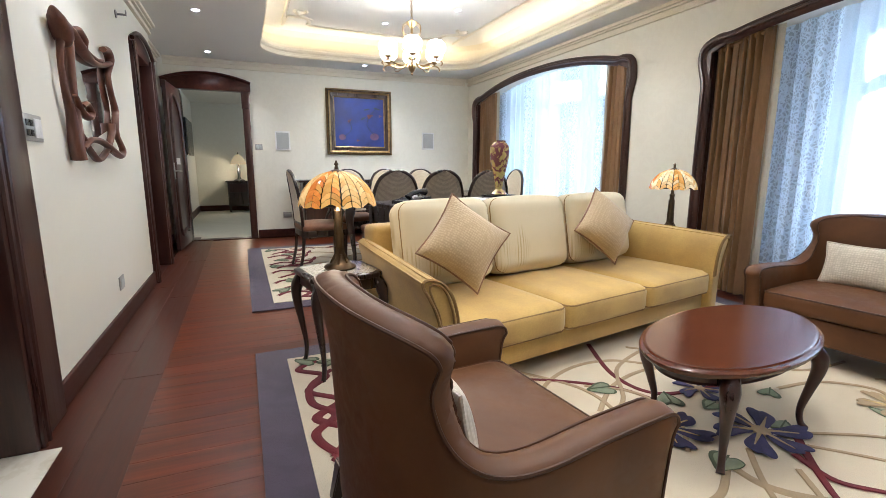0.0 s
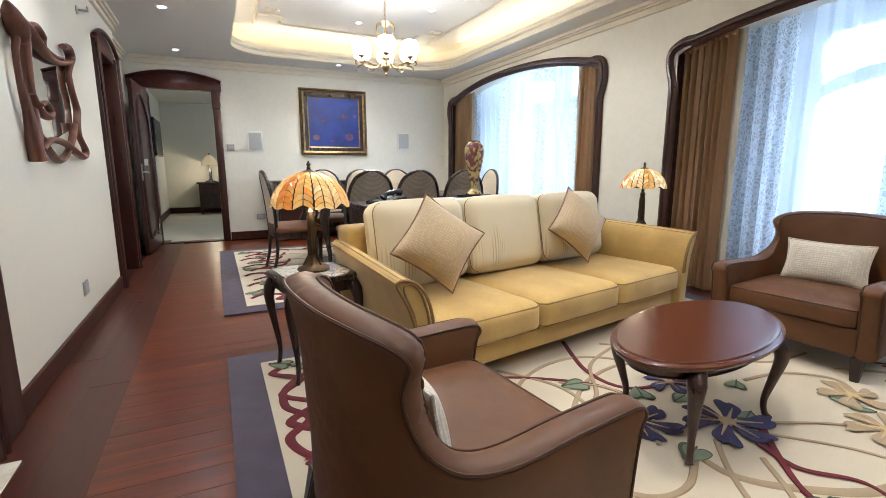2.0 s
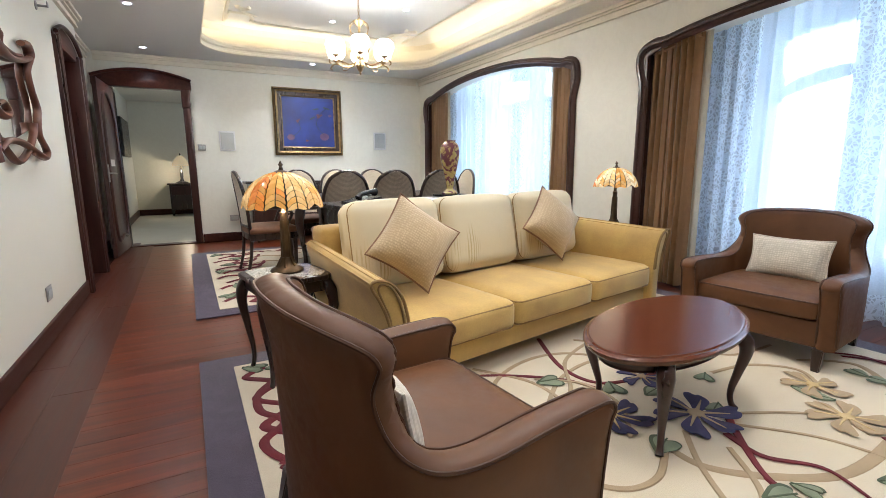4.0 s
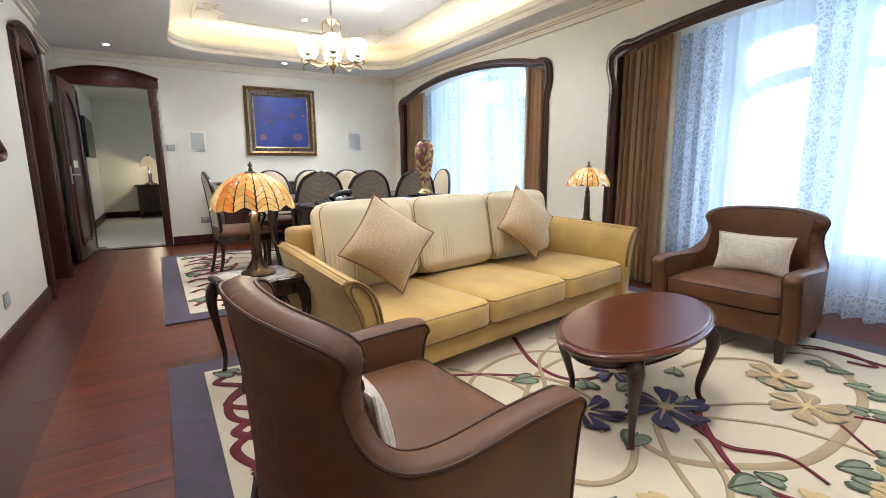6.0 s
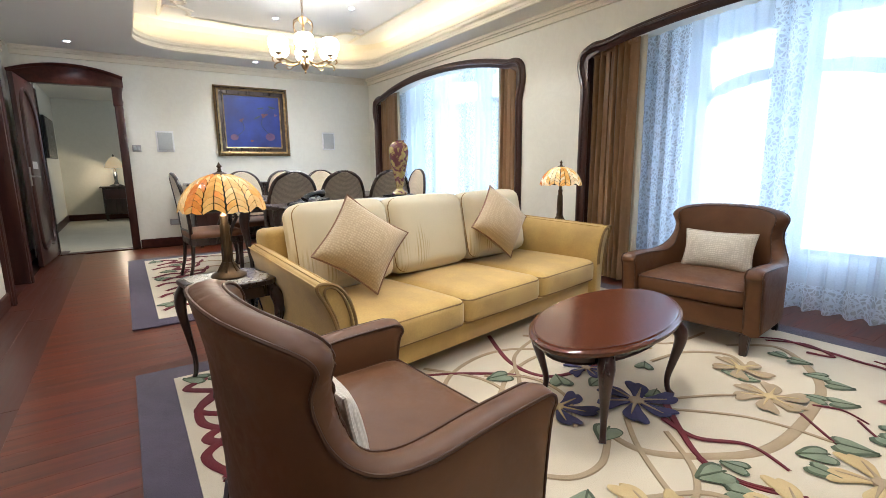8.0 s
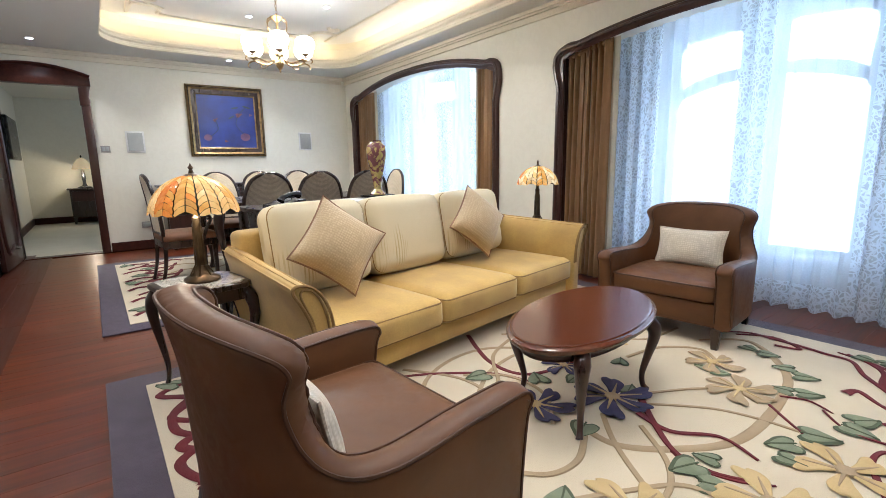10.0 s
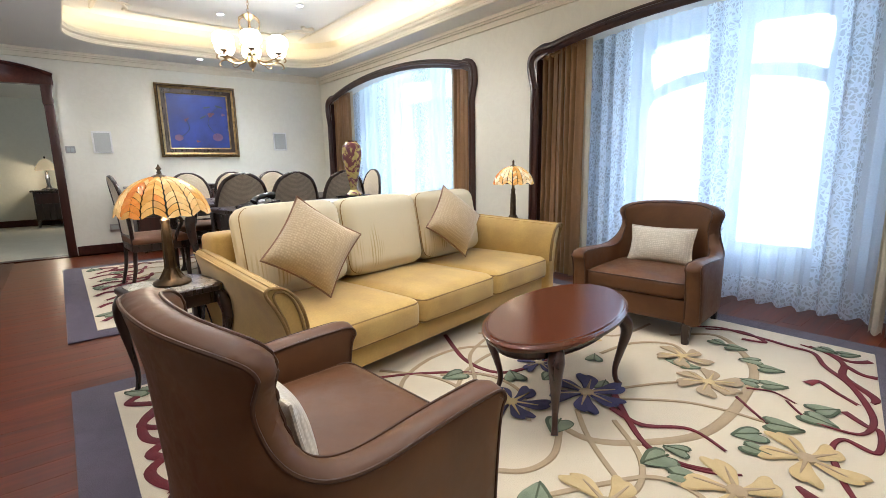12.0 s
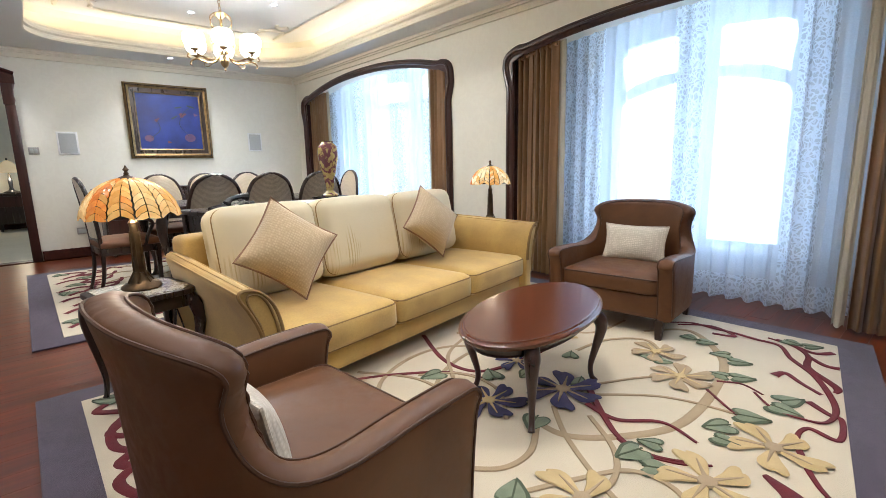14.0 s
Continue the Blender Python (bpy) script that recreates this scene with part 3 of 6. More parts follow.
# ---- windows: carved casing, painted frame, panes ----
def window(i, y0, y1, sp, cr, panes):
    w = thing("window_%d" % i, label="arched window with a carved dark wood casing behind lace curtains", category="window", kind="structure")
    top = arch(y0 + 0.16, y1 - 0.16, sp + 0.055, cr + 0.02, 14)
    line = [(y0 - 0.03, 0.02), (y0 - 0.03, 0.9), (y0 - 0.025, 1.6), (y0 - 0.025, 1.74), (y0 - 0.055, 1.86), (y0 - 0.072, 1.95), (y0 - 0.045, 2.03 + (sp - 2.02)), (y0 + 0.06, sp + 0.055)]
    line = line + top + [(y0 + y1 - a, b) for a, b in line[::-1]]
    pts = smooth_line([(RIGHT - 0.012, a, b) for a, b in line], 4)
    part("casing", tube(pts, 0.048, 10, flat=0.6), MAHOGANY, w)
    for flip in (False, True):
        edge = [(y0 + 0.012, 1.55), (y0 - 0.03, 1.60), (y0 - 0.03, 1.78), (y0 - 0.055, 1.86), (y0 - 0.07, 1.95), (y0 - 0.045, sp), (y0 + 0.06, sp + 0.05), (y0 + 0.16, sp + 0.06), (y0 + 0.16, sp + 0.02), (y0 + 0.012, sp - 0.04)]
        edge = [(y0 + y1 - a, b) for a, b in edge[::-1]] if flip else edge
        part("shoulder", prism(edge, 0.022, "x", RIGHT - 0.026, 0.004, 1), MAHOGANY, w)
    part("casing_bead", tube([p + Vector((-0.028, 0, 0)) for p in pts], 0.016, 6), MAHOGANY, w)
    for a, b in ((y0 + 0.001, y0 + 0.014), (y1 - 0.014, y1 - 0.001)):
        part("lining", box((RIGHT + 0.004, 3.80, a, b, 0.0, sp - 0.02)), MAHOGANY, w)
    # painted frame, pane by pane
    x0, x1 = 4.18, 4.22
    holes = []
    for a, b, droop in panes:
        zl = cr - 0.48 if len(panes) == 2 else cr - 0.42
        fall = 0.12 if droop else 0.0
        out_y, in_y = (b, a) if droop == "hi" else (a, b)
        low = [(a, 0.42), (b, 0.42)]
        curve = [(in_y, zl)] + [(in_y + (out_y - in_y) * t, zl - fall * t ** 2.0) for t in (0.3, 0.55, 0.8, 0.93)] + [(out_y, zl - fall - 0.06)]
        low = smooth_sort(low, curve, a, b)
        up = [(in_y, zl + 0.07)] + [(in_y + (out_y - in_y) * t, zl + 0.07 - fall * t ** 2.0) for t in (0.35, 0.7, 0.95)]
        zt = zl + 0.37
        up2 = [(out_y, zt - 0.14), (out_y + (in_y - out_y) * 0.05, zt - 0.06), (out_y + (in_y - out_y) * 0.2, zt - 0.02), (in_y - (in_y - out_y) * 0.1, zt + 0.01), (in_y, zt - 0.03)]
        holes.append((low, up + up2))
    for low, up in holes:
        for loop in (low, up):
            bar = tube(smooth_line([(x0, a, b) for a, b in loop], 1, True), 0.018, 6, closed=True)
            part("sash", bar, FRAMEW, w)
            f = bmesh.new()
            f.faces.new([f.verts.new((x0 + 0.03, a, b)) for a, b in loop])
            pane = part("pane", f, pane_m, w, smooth=0)
            pane.visible_shadow = False
    fr = frame_plate(y0, y1, holes, x0, x1, cr)
    part("window_frame", fr, FRAMEW, w, smooth=0)
    part("window_sill", box((4.05, 4.3, y0, y1, 0.34, 0.38), bevel=0.008), FRAMEW, w)
    return w


def smooth_sort(low, curve, a, b):
    pts = curve if curve[0][0] == b else curve[::-1]
    return low + pts


def frame_plate(y0, y1, holes, x0, x1, cr):
    """The painted plate round the panes, column by column, with real gaps for the panes."""
    bm = bmesh.new()
    zt = cr + 0.1

    def span(loop, y):
        """Lowest and highest z of a pane at this y."""
        zs = []
        n = len(loop)
        for i in range(n):
            (ya, za), (yb, zb) = loop[i], loop[(i + 1) % n]
            if (ya - y) * (yb - y) <= 0 and ya != yb:
                zs.append(za + (zb - za) * (y - ya) / (yb - ya))
        return (min(zs), max(zs)) if len(zs) > 1 else None

    n = 120
    for k in range(n):
        ya, yb = y0 + (y1 - y0) * k / n, y0 + (y1 - y0) * (k + 1) / n
        ym = (ya + yb) / 2
        solid, z = [], 0.0
        for low, up in holes:
            for loop in (low, up):
                s = span(loop, ym)
                if s:
                    solid.append((z, s[0]))
                    z = s[1]
        solid.append((z, zt))
        for za, zb in solid:
            if zb > za:
                box((x0, x1, ya, yb, za, zb), bm=bm)
    return bm


for i, spec in enumerate(WINDOWS):
    window(i + 1, *spec, (((1.34, 1.85, "lo"), (2.13, 2.63, "hi")), ((4.98, 5.40, "lo"), (5.68, 6.39, ""), (6.63, 7.02, "hi")))[i])

bm = bmesh.new()
bm.faces.new([bm.verts.new(p) for p in ((5.6, -4, -0.6), (5.6, 14, -0.6), (5.6, 14, 4.2), (5.6, -4, 4.2))])
setting("backdrop", bm, OUTSIDE, "bright hazy daylight outside the windows", 0)


# ---- curtains ----
def pleats(y0, y1, z0, top, x, amp, folds, cols, rows, bands=(), hem=0.0, seed=0):
    """A hanging cloth in irregular folds; top is a function of y. bands: spans of the width in the second material."""
    rnd = random.Random(seed)
    ph = [rnd.uniform(0, 6.28) for _ in range(3)]
    bm = bmesh.new()
    uv = bm.loops.layers.uv.new("UVMap")
    grid = []
    for i in range(cols + 1):
        u = i / cols
        y = y0 + (y1 - y0) * u
        col = []
        for j in range(rows + 1):
            v = j / rows
            wave = math.sin(6.283 * folds * u + ph[0] + 0.7 * math.sin(5 * u + ph[1])) + 0.35 * math.sin(6.283 * folds * 2.3 * u + ph[2])
            sway = 0.35 * math.sin(3.1 * v + 9 * u + ph[1])
            zt = top(y)
            z = z0 + (zt - z0) * v + (0.012 * math.sin(6.283 * folds * u) if j == 0 else 0)
            col.append(bm.verts.new((x + amp * (wave * (0.55 + 0.45 * (1 - v)) + sway * 0.3), y + amp * 0.35 * math.cos(6.283 * folds * u + ph[0]), z)))
        grid.append(col)
    stretch = (y1 - y0) * 1.6
    for i in range(cols):
        for j in range(rows):
            f = bm.faces.new((grid[i][j], grid[i + 1][j], grid[i + 1][j + 1], grid[i][j + 1]))
            u = (i + 0.5) / cols
            f.material_index = 1 if any(a <= u <= b for a, b in bands) or (j + 0.5) / rows * 2.05 < hem else 0
            for lp, (di, dj) in zip(f.loops, ((0, 0), (1, 0), (1, 1), (0, 1))):
                lp[uv].uv = ((i + di) / cols * stretch, (j + dj) / rows * 2.1)
    return bm


for k, (y0, y1, sp, cr) in enumerate(WINDOWS):
    def top(y, y0=y0, y1=y1, sp=sp, cr=cr):
        return sp + (cr - sp) * (1 - abs(2 * (y - y0) / (y1 - y0) - 1) ** 2.2) + 0.03
    spans = ((0.20, 0.27), (0.46, 0.54), (0.73, 0.89)) if k == 0 else ((0.10, 0.19), (0.30, 0.40), (0.60, 0.68), (0.82, 0.92))
    c = tagged(part("sheer_curtain", pleats(y0 + 0.05, y1 - 0.05, 0.05, top, 3.86, 0.022, 24, 260, 24, spans, 0.17, 3 + k), (SHEER, LACE)), "thin bluish white net curtain with floral lace bands and hem", "curtain")
    ends = ((y0 + 0.02, y0 + 0.42), (y1 - 0.44, y1 - 0.02)) if k == 0 else ((y0 + 0.03, y0 + 0.36), (y1 - 0.50, y1 - 0.02))
    for e, (a, b) in enumerate(ends):
        bmc = pleats(a, b, 0.02, top, 3.715, 0.046, 15 * (b - a), 140, 8, seed=11 + 2 * k + e)
        bmesh.ops.solidify(bmc, geom=bmc.faces[:], thickness=0.004)
        dr = thing("drape", None, "bronze brown pleated drape drawn back beside the window", "curtain", "drapes at the windows")
        part("cloth", bmc, DRAPE, dr)
        g = b if e == 0 else a
        lip = pleats(min(g, g + (0.07 if e == 0 else -0.07)), max(g, g + (0.07 if e == 0 else -0.07)), 0.02, top, 3.745, 0.012, 1.5, 14, 8, seed=31 + e)
        part("lining", lip, LINING, dr, "pale cream lining edge")
        part("heading", tube([(3.715, y, top(y) - 0.05) for y in (a, (a + b) / 2, b)], 0.02, 8), DRAPE, dr)


# ---- doorways ----
def casing_far():
    d = thing("door_1", label="open arched doorway with a dark mahogany casing and door", category="door", kind="structure")
    part("jamb", box((0.07, 0.165, 7.96, 8.17, 0, 2.02), bevel=0.012), MAHOGANY, d)
    part("jamb", box((-0.89, -0.70, 7.96, 8.17, 0, 2.04), bevel=0.012), MAHOGANY, d)
    top = [(-0.92 + 1.11 * t, 2.20 + 0.105 * (1 - (2 * t - 1.0) ** 2)) for t in [k / 16 for k in range(17)]]
    part("head", prism([(0.19, 2.09), (-0.92, 2.09)] + top, 0.14, "y", 7.94, 0.012), MAHOGANY_H, d)
    part("moulding", tube([(a, 7.94, b + 0.005) for a, b in top], 0.022, 8), MAHOGANY_H, d)
    part("shoulder", prism([(0.06, 2.13), (0.06, 1.86), (0.162, 1.86), (0.172, 1.91), (0.164, 1.96), (0.17, 2.03), (0.182, 2.08), (0.185, 2.16)], 0.1, "y", 7.945, 0.01), MAHOGANY, d)
    part("threshold", box((-0.7, 0.08, 8.0, 8.15, -0.01, 0.008)), MAHOGANY_H, d)
    leaf = part("leaf", box((-0.045, 0, -0.86, 0, 0.02, 2.06), bevel=0.005), MAHOGANY, d, m=pose(-0.70, 7.95, 0, 0, 0, -4))
    out = smooth_line([(0.006, -0.76, 0.30), (0.006, -0.76, 1.5), (0.006, -0.70, 1.84), (0.006, -0.48, 1.93), (0.006, -0.2, 1.72), (0.006, -0.12, 1.3), (0.006, -0.12, 0.30), (0.006, -0.40, 0.24)], 6, True)
    part("panel_moulding", tube(out, 0.02, 8, closed=True), MAHOGANY, leaf)
    part("lock_plate", box((0.001, 0.01, -0.83, -0.785, 0.90, 1.10), bevel=0.003), STEEL, leaf, "brushed steel lock plate")
    part("door_handle", tube([(0.005, -0.81, 1.0), (0.055, -0.81, 1.0), (0.06, -0.80, 1.0), (0.06, -0.69, 0.995)], 0.009, 8), STEEL, leaf, "steel lever handle")
    part("door_sign", box((0.001, 0.006, -0.62, -0.42, 1.08, 1.16)), PAPERW, leaf, "small pale sign on the door")


casing_far()


def casing_side(i, y0, y1, ajar, wide=0.10):
    d = thing("door_%d" % i, label="doorway with a dark mahogany casing in the papered wall", category="door", kind="structure")
    for a in (y0, y1):
        s = 1 if a == y1 else -1
        lo, hi = (a - 0.012, a + wide) if s > 0 else (a - 0.10, a + 0.012)
        part("jamb", box((-0.98, LEFT + 0.03, lo, hi, 0, 2.1), bevel=0.012), MAHOGANY, d)
        part("moulding", tube([(LEFT + 0.032, a + s * 0.03, 0.0), (LEFT + 0.032, a + s * 0.03, 2.1)], 0.014, 8), MAHOGANY, d)
        part("moulding", tube([(LEFT + 0.032, a + s * 0.075, 0.0), (LEFT + 0.032, a + s * 0.075, 2.1)], 0.014, 8), MAHOGANY, d)
    w = y1 - y0 + 0.2
    top = [(y0 - 0.1 + w * t, 2.12 + 0.11 * (1 - abs(2 * t - 1) ** 2.4)) for t in [k / 14 for k in range(15)]]
    part("head", prism([(y1 + 0.1, 2.05), (y0 - 0.1, 2.05)] + top, 0.19, "x", -0.98, 0.01), MAHOGANY_H, d)
    part("moulding", tube([(LEFT + 0.03, a, b) for a, b in top], 0.018, 8), MAHOGANY_H, d)
    part("threshold", box((-0.97, LEFT + (0.10 if wide > 0.1 else 0.004), y0, y1 - 0.012, -0.012, 0.006), bevel=0.002), MARBLE if wide > 0.1 else MAHOGANY_H, d)
    leaf = part("leaf", box((-0.82, 0, 0, 0.042, 0.02, 2.05), bevel=0.004), MAHOGANY, d, m=pose(-0.93, y1 - 0.02, 0, 0, 0, ajar))
    part("panel_moulding", tube(smooth_line([(-0.68, -0.004, 0.3), (-0.14, -0.004, 0.3), (-0.14, -0.004, 1.8), (-0.4, -0.004, 1.9), (-0.68, -0.004, 1.8)], 4, True), 0.018, 6, closed=True), MAHOGANY, leaf)
    part("door_handle", tube([(-0.74, 0, 1.0), (-0.74, -0.05, 1.0), (-0.64, -0.055, 1.0)], 0.009, 8), STEEL, leaf)


casing_side(2, 1.88, 2.60, 4, 0.31)
casing_side(3, 5.47, 6.28, -8)

# door stop, floor planks
def planks():
    fl = bpy.data.objects["floor"]
    rnd = random.Random(5)
    shapes = {}
    for length in (0.32, 0.62, 1.15, 1.45, 1.75, 2.05):
        shapes[length] = mesh_of("plank", box((0, length - 0.0012, 0, 0.1252, -0.014, 0.0), bevel=0.0007, seg=1), FLOORWOOD)
    row, y = 0, -0.9
    while y < 7.9:
        x = -0.4455
        while x < 4.05:
            fits = [q for q in shapes if x + q <= 4.36]
            if not fits:
                break
            length = rnd.choice([q for q in fits if q > 1] or fits[-1:])
            part("plank", shapes[length], None, fl, m=pose(x, y, 0))
            x += length
        y += 0.126
    long = mesh_of("plank", box((0, 1.6, 0, 0.1782, -0.014, 0.0), bevel=0.0007, seg=1), FLOOREDGE)
    for k in range(2):
        for j in range(6):
            part("plank", long, None, fl, m=pose(-0.445 - 0.179 * k, 1.603 * j - 1.62 + 0.4 * k, 0, 0, 0, 90))

# ---- living area ----
def rug(name, x0, x1, y0, y1, border, label):
    r = thing(name, label=label, category="rug")
    part("border", box((x0, x1, y0, y1, 0.0, 0.012), bevel=0.005), MAUVE, r, "slate mauve border")
    part("field", box((x0 + border, x1 - border, y0 + border, y1 - border, 0.004, 0.0155), bevel=0.002, seg=1), PILE, r, "ivory wool field")
    return r


LAYER = [0.0]


def rug_band(r, pts, width, material, name="vine", z=0.0155, n=8, thick=0.004):
    LAYER[0] = (LAYER[0] + 0.00035) % 0.0035
    part(name, ribbon(smooth_line([(a, b, 0) for a, b in pts], n), width, z + LAYER[0], thick), material, r)


def blade(outline, z, h, bm=None):
    """A raised flat patch of pile with a chamfered edge."""
    bm = bm or bmesh.new()
    c = sum((Vector((a, b, 0)) for a, b in outline), Vector()) / len(outline)
    lo = [bm.verts.new((a, b, z)) for a, b in outline]
    hi = [bm.verts.new((c.x + (a - c.x) * 0.88, c.y + (b - c.y) * 0.88, z + h)) for a, b in outline]
    for i in range(len(lo)):
        j = (i + 1) % len(lo)
        bm.faces.new((lo[i], lo[j], hi[j], hi[i]))
    bm.faces.new(hi)
    bmesh.ops.recalc_face_normals(bm, faces=bm.faces)
    return bm


def rug_leaf(r, x, y, size, turn, z=0.0185):
    """A heart-shaped leaf with a dark edge and a dark midrib."""
    shape = [(-0.42, 0), (-0.60, 0.2), (-0.45, 0.38), (-0.1, 0.36), (0.25, 0.22), (0.62, 0.0), (0.25, -0.22), (-0.1, -0.36), (-0.45, -0.38), (-0.62, -0.2)]
    c, s = math.cos(radians(turn)), math.sin(radians(turn))

    def put(k, dy=0.0):
        return [(x + k * size * (a * c - (b + dy) * s), y + k * size * (a * s + (b + dy) * c)) for a, b in shape]

    shape = [(q.x, q.y) for q in smooth_line([(0.88 * a, 1.25 * b, 0) for a, b in shape], 3, True)]
    LAYER[0] = (LAYER[0] + 0.00035) % 0.0035
    z += LAYER[0]
    leaf = part("leaf", blade(put(1.0), z, 0.003), LEAFEDGE, r)
    part("leaf_face", blade(put(0.84, 0.06), z + 0.002, 0.003), LEAFPILE, leaf)
    rib = [(x + size * a * c, y + size * a * s) for a in (-0.45, 0.0, 0.5)]
    part("midrib", ribbon([Vector((a, b, 0)) for a, b in rib], 0.012 * size / 0.18, z + 0.004, 0.0025), LEAFEDGE, leaf)


def wob(k, t):
    return 1.0 + 0.10 * t * math.sin(2.7 * k + 1.0)


def rug_flower(r, x, y, size, petals, material, heart, turn=0, z=0.019):
    LAYER[0] = (LAYER[0] + 0.00035) % 0.0035
    z += LAYER[0] + 0.001
    for k in range(petals):
        a0 = radians(turn + 360 * k / petals)
        pts = []
        for t, w in ((0.12, 0.07), (0.45, 0.22), (0.72, 0.34), (0.92, 0.30), (1.02, 0.12), (0.93, -0.02), (1.0, -0.16), (0.88, -0.32), (0.68, -0.32), (0.42, -0.2), (0.12, -0.07)):
            pts.append((x + size * (t * wob(k, t) * math.cos(a0 + 0.22 * t * t) - 0.84 * w * math.sin(a0)), y + size * (t * wob(k, t) * math.sin(a0 + 0.22 * t * t) + 0.84 * w * math.cos(a0))))
        pts = [(q.x, q.y) for q in smooth_line([(a, b, 0) for a, b in pts], 3, True)]
        p = part("petal", blade(pts, z + 0.0006 * k, 0.0045), material, r)
        vein = [Vector((x + size * t * math.cos(a0), y + size * t * math.sin(a0), 0)) for t in (0.15, 0.45, 0.75)]
        part("vein", ribbon(vein, [0.02 * size / 0.2, 0.004], z + 0.005 + 0.0006 * k, 0.002), heart, p)
    part("flower_heart", lathe([(size * 0.2, z), (size * 0.18, z + 0.008), (size * 0.05, z + 0.010)], 12, m=Matrix.Translation((x, y, 0))), heart, r)


big = rug("rug", 0.0, 3.52, 0.70, 3.26, 0.16, "ivory wool rug with carved vines, flowers and a slate mauve border")
# the rug lies a little askew along its near edge
for ob in big.children:
    for v in ob.data.vertices:
        if v.co.y < 1.2:
            v.co.y -= 0.18 * (3.45 - v.co.x)
# tan tendrils
for pts, w in (
    (((2.84, 1.70), (3.04, 1.50), (2.72, 1.22), (2.33, 1.13), (1.93, 1.12), (1.69, 1.23), (1.53, 1.39), (1.54, 1.58)), [0.02, 0.05, 0.055, 0.05, 0.035]),
    (((1.68, 1.55), (1.53, 1.39), (1.38, 1.16), (1.30, 0.98), (1.26, 0.82)), 0.03),
    (((1.00, 1.66), (1.13, 1.49), (1.22, 1.42), (1.35, 1.42), (1.49, 1.50)), 0.035),
    (((1.88, 1.50), (2.00, 1.38), (2.09, 1.27), (2.14, 1.14), (2.16, 1.00)), 0.022),
    (((1.72, 1.40), (1.57, 1.21), (1.40, 1.13), (1.23, 1.18), (1.10, 1.32)), 0.03),
    (((1.16, 1.30), (1.33, 1.22), (1.50, 1.12), (1.52, 0.98), (1.40, 0.82)), 0.03),
    (((1.95, 1.55), (2.20, 1.42), (2.32, 1.30), (2.28, 1.18)), 0.022),
    (((2.28, 1.82), (2.55, 1.78), (2.70, 1.62), (2.55, 1.45)), 0.03),
    (((1.45, 2.20), (1.62, 2.05), (1.62, 1.82), (1.45, 1.62)), 0.025),
    (((1.35, 1.98), (1.60, 2.16), (1.92, 2.22), (2.15, 2.05)), 0.03),
    (((2.10, 2.10), (2.45, 2.05), (2.62, 1.90), (2.95, 1.88)), 0.025),
    (((1.10, 2.05), (1.28, 2.28), (1.55, 2.40), (1.80, 2.38), (2.0, 2.20)), 0.03),
    (((1.25, 2.45), (1.42, 2.18), (1.40, 1.92), (1.22, 1.75)), 0.028),
    (((1.05, 1.85), (1.30, 1.92), (1.52, 2.02), (1.75, 2.30), (2.1, 2.45)), 0.028),
    (((2.0, 2.5), (2.25, 2.3), (2.5, 2.28), (2.75, 2.05)), 0.03),
    (((0.62, 1.0), (0.85, 0.75), (1.1, 0.72), (1.35, 0.6)), 0.03),
    (((0.92, 0.82), (1.12, 1.00), (1.30, 1.02), (1.52, 0.90)), 0.028),
):
    rug_band(big, pts, [0.82 * q for q in w] if isinstance(w, list) else 0.78 * w, TANPILE)
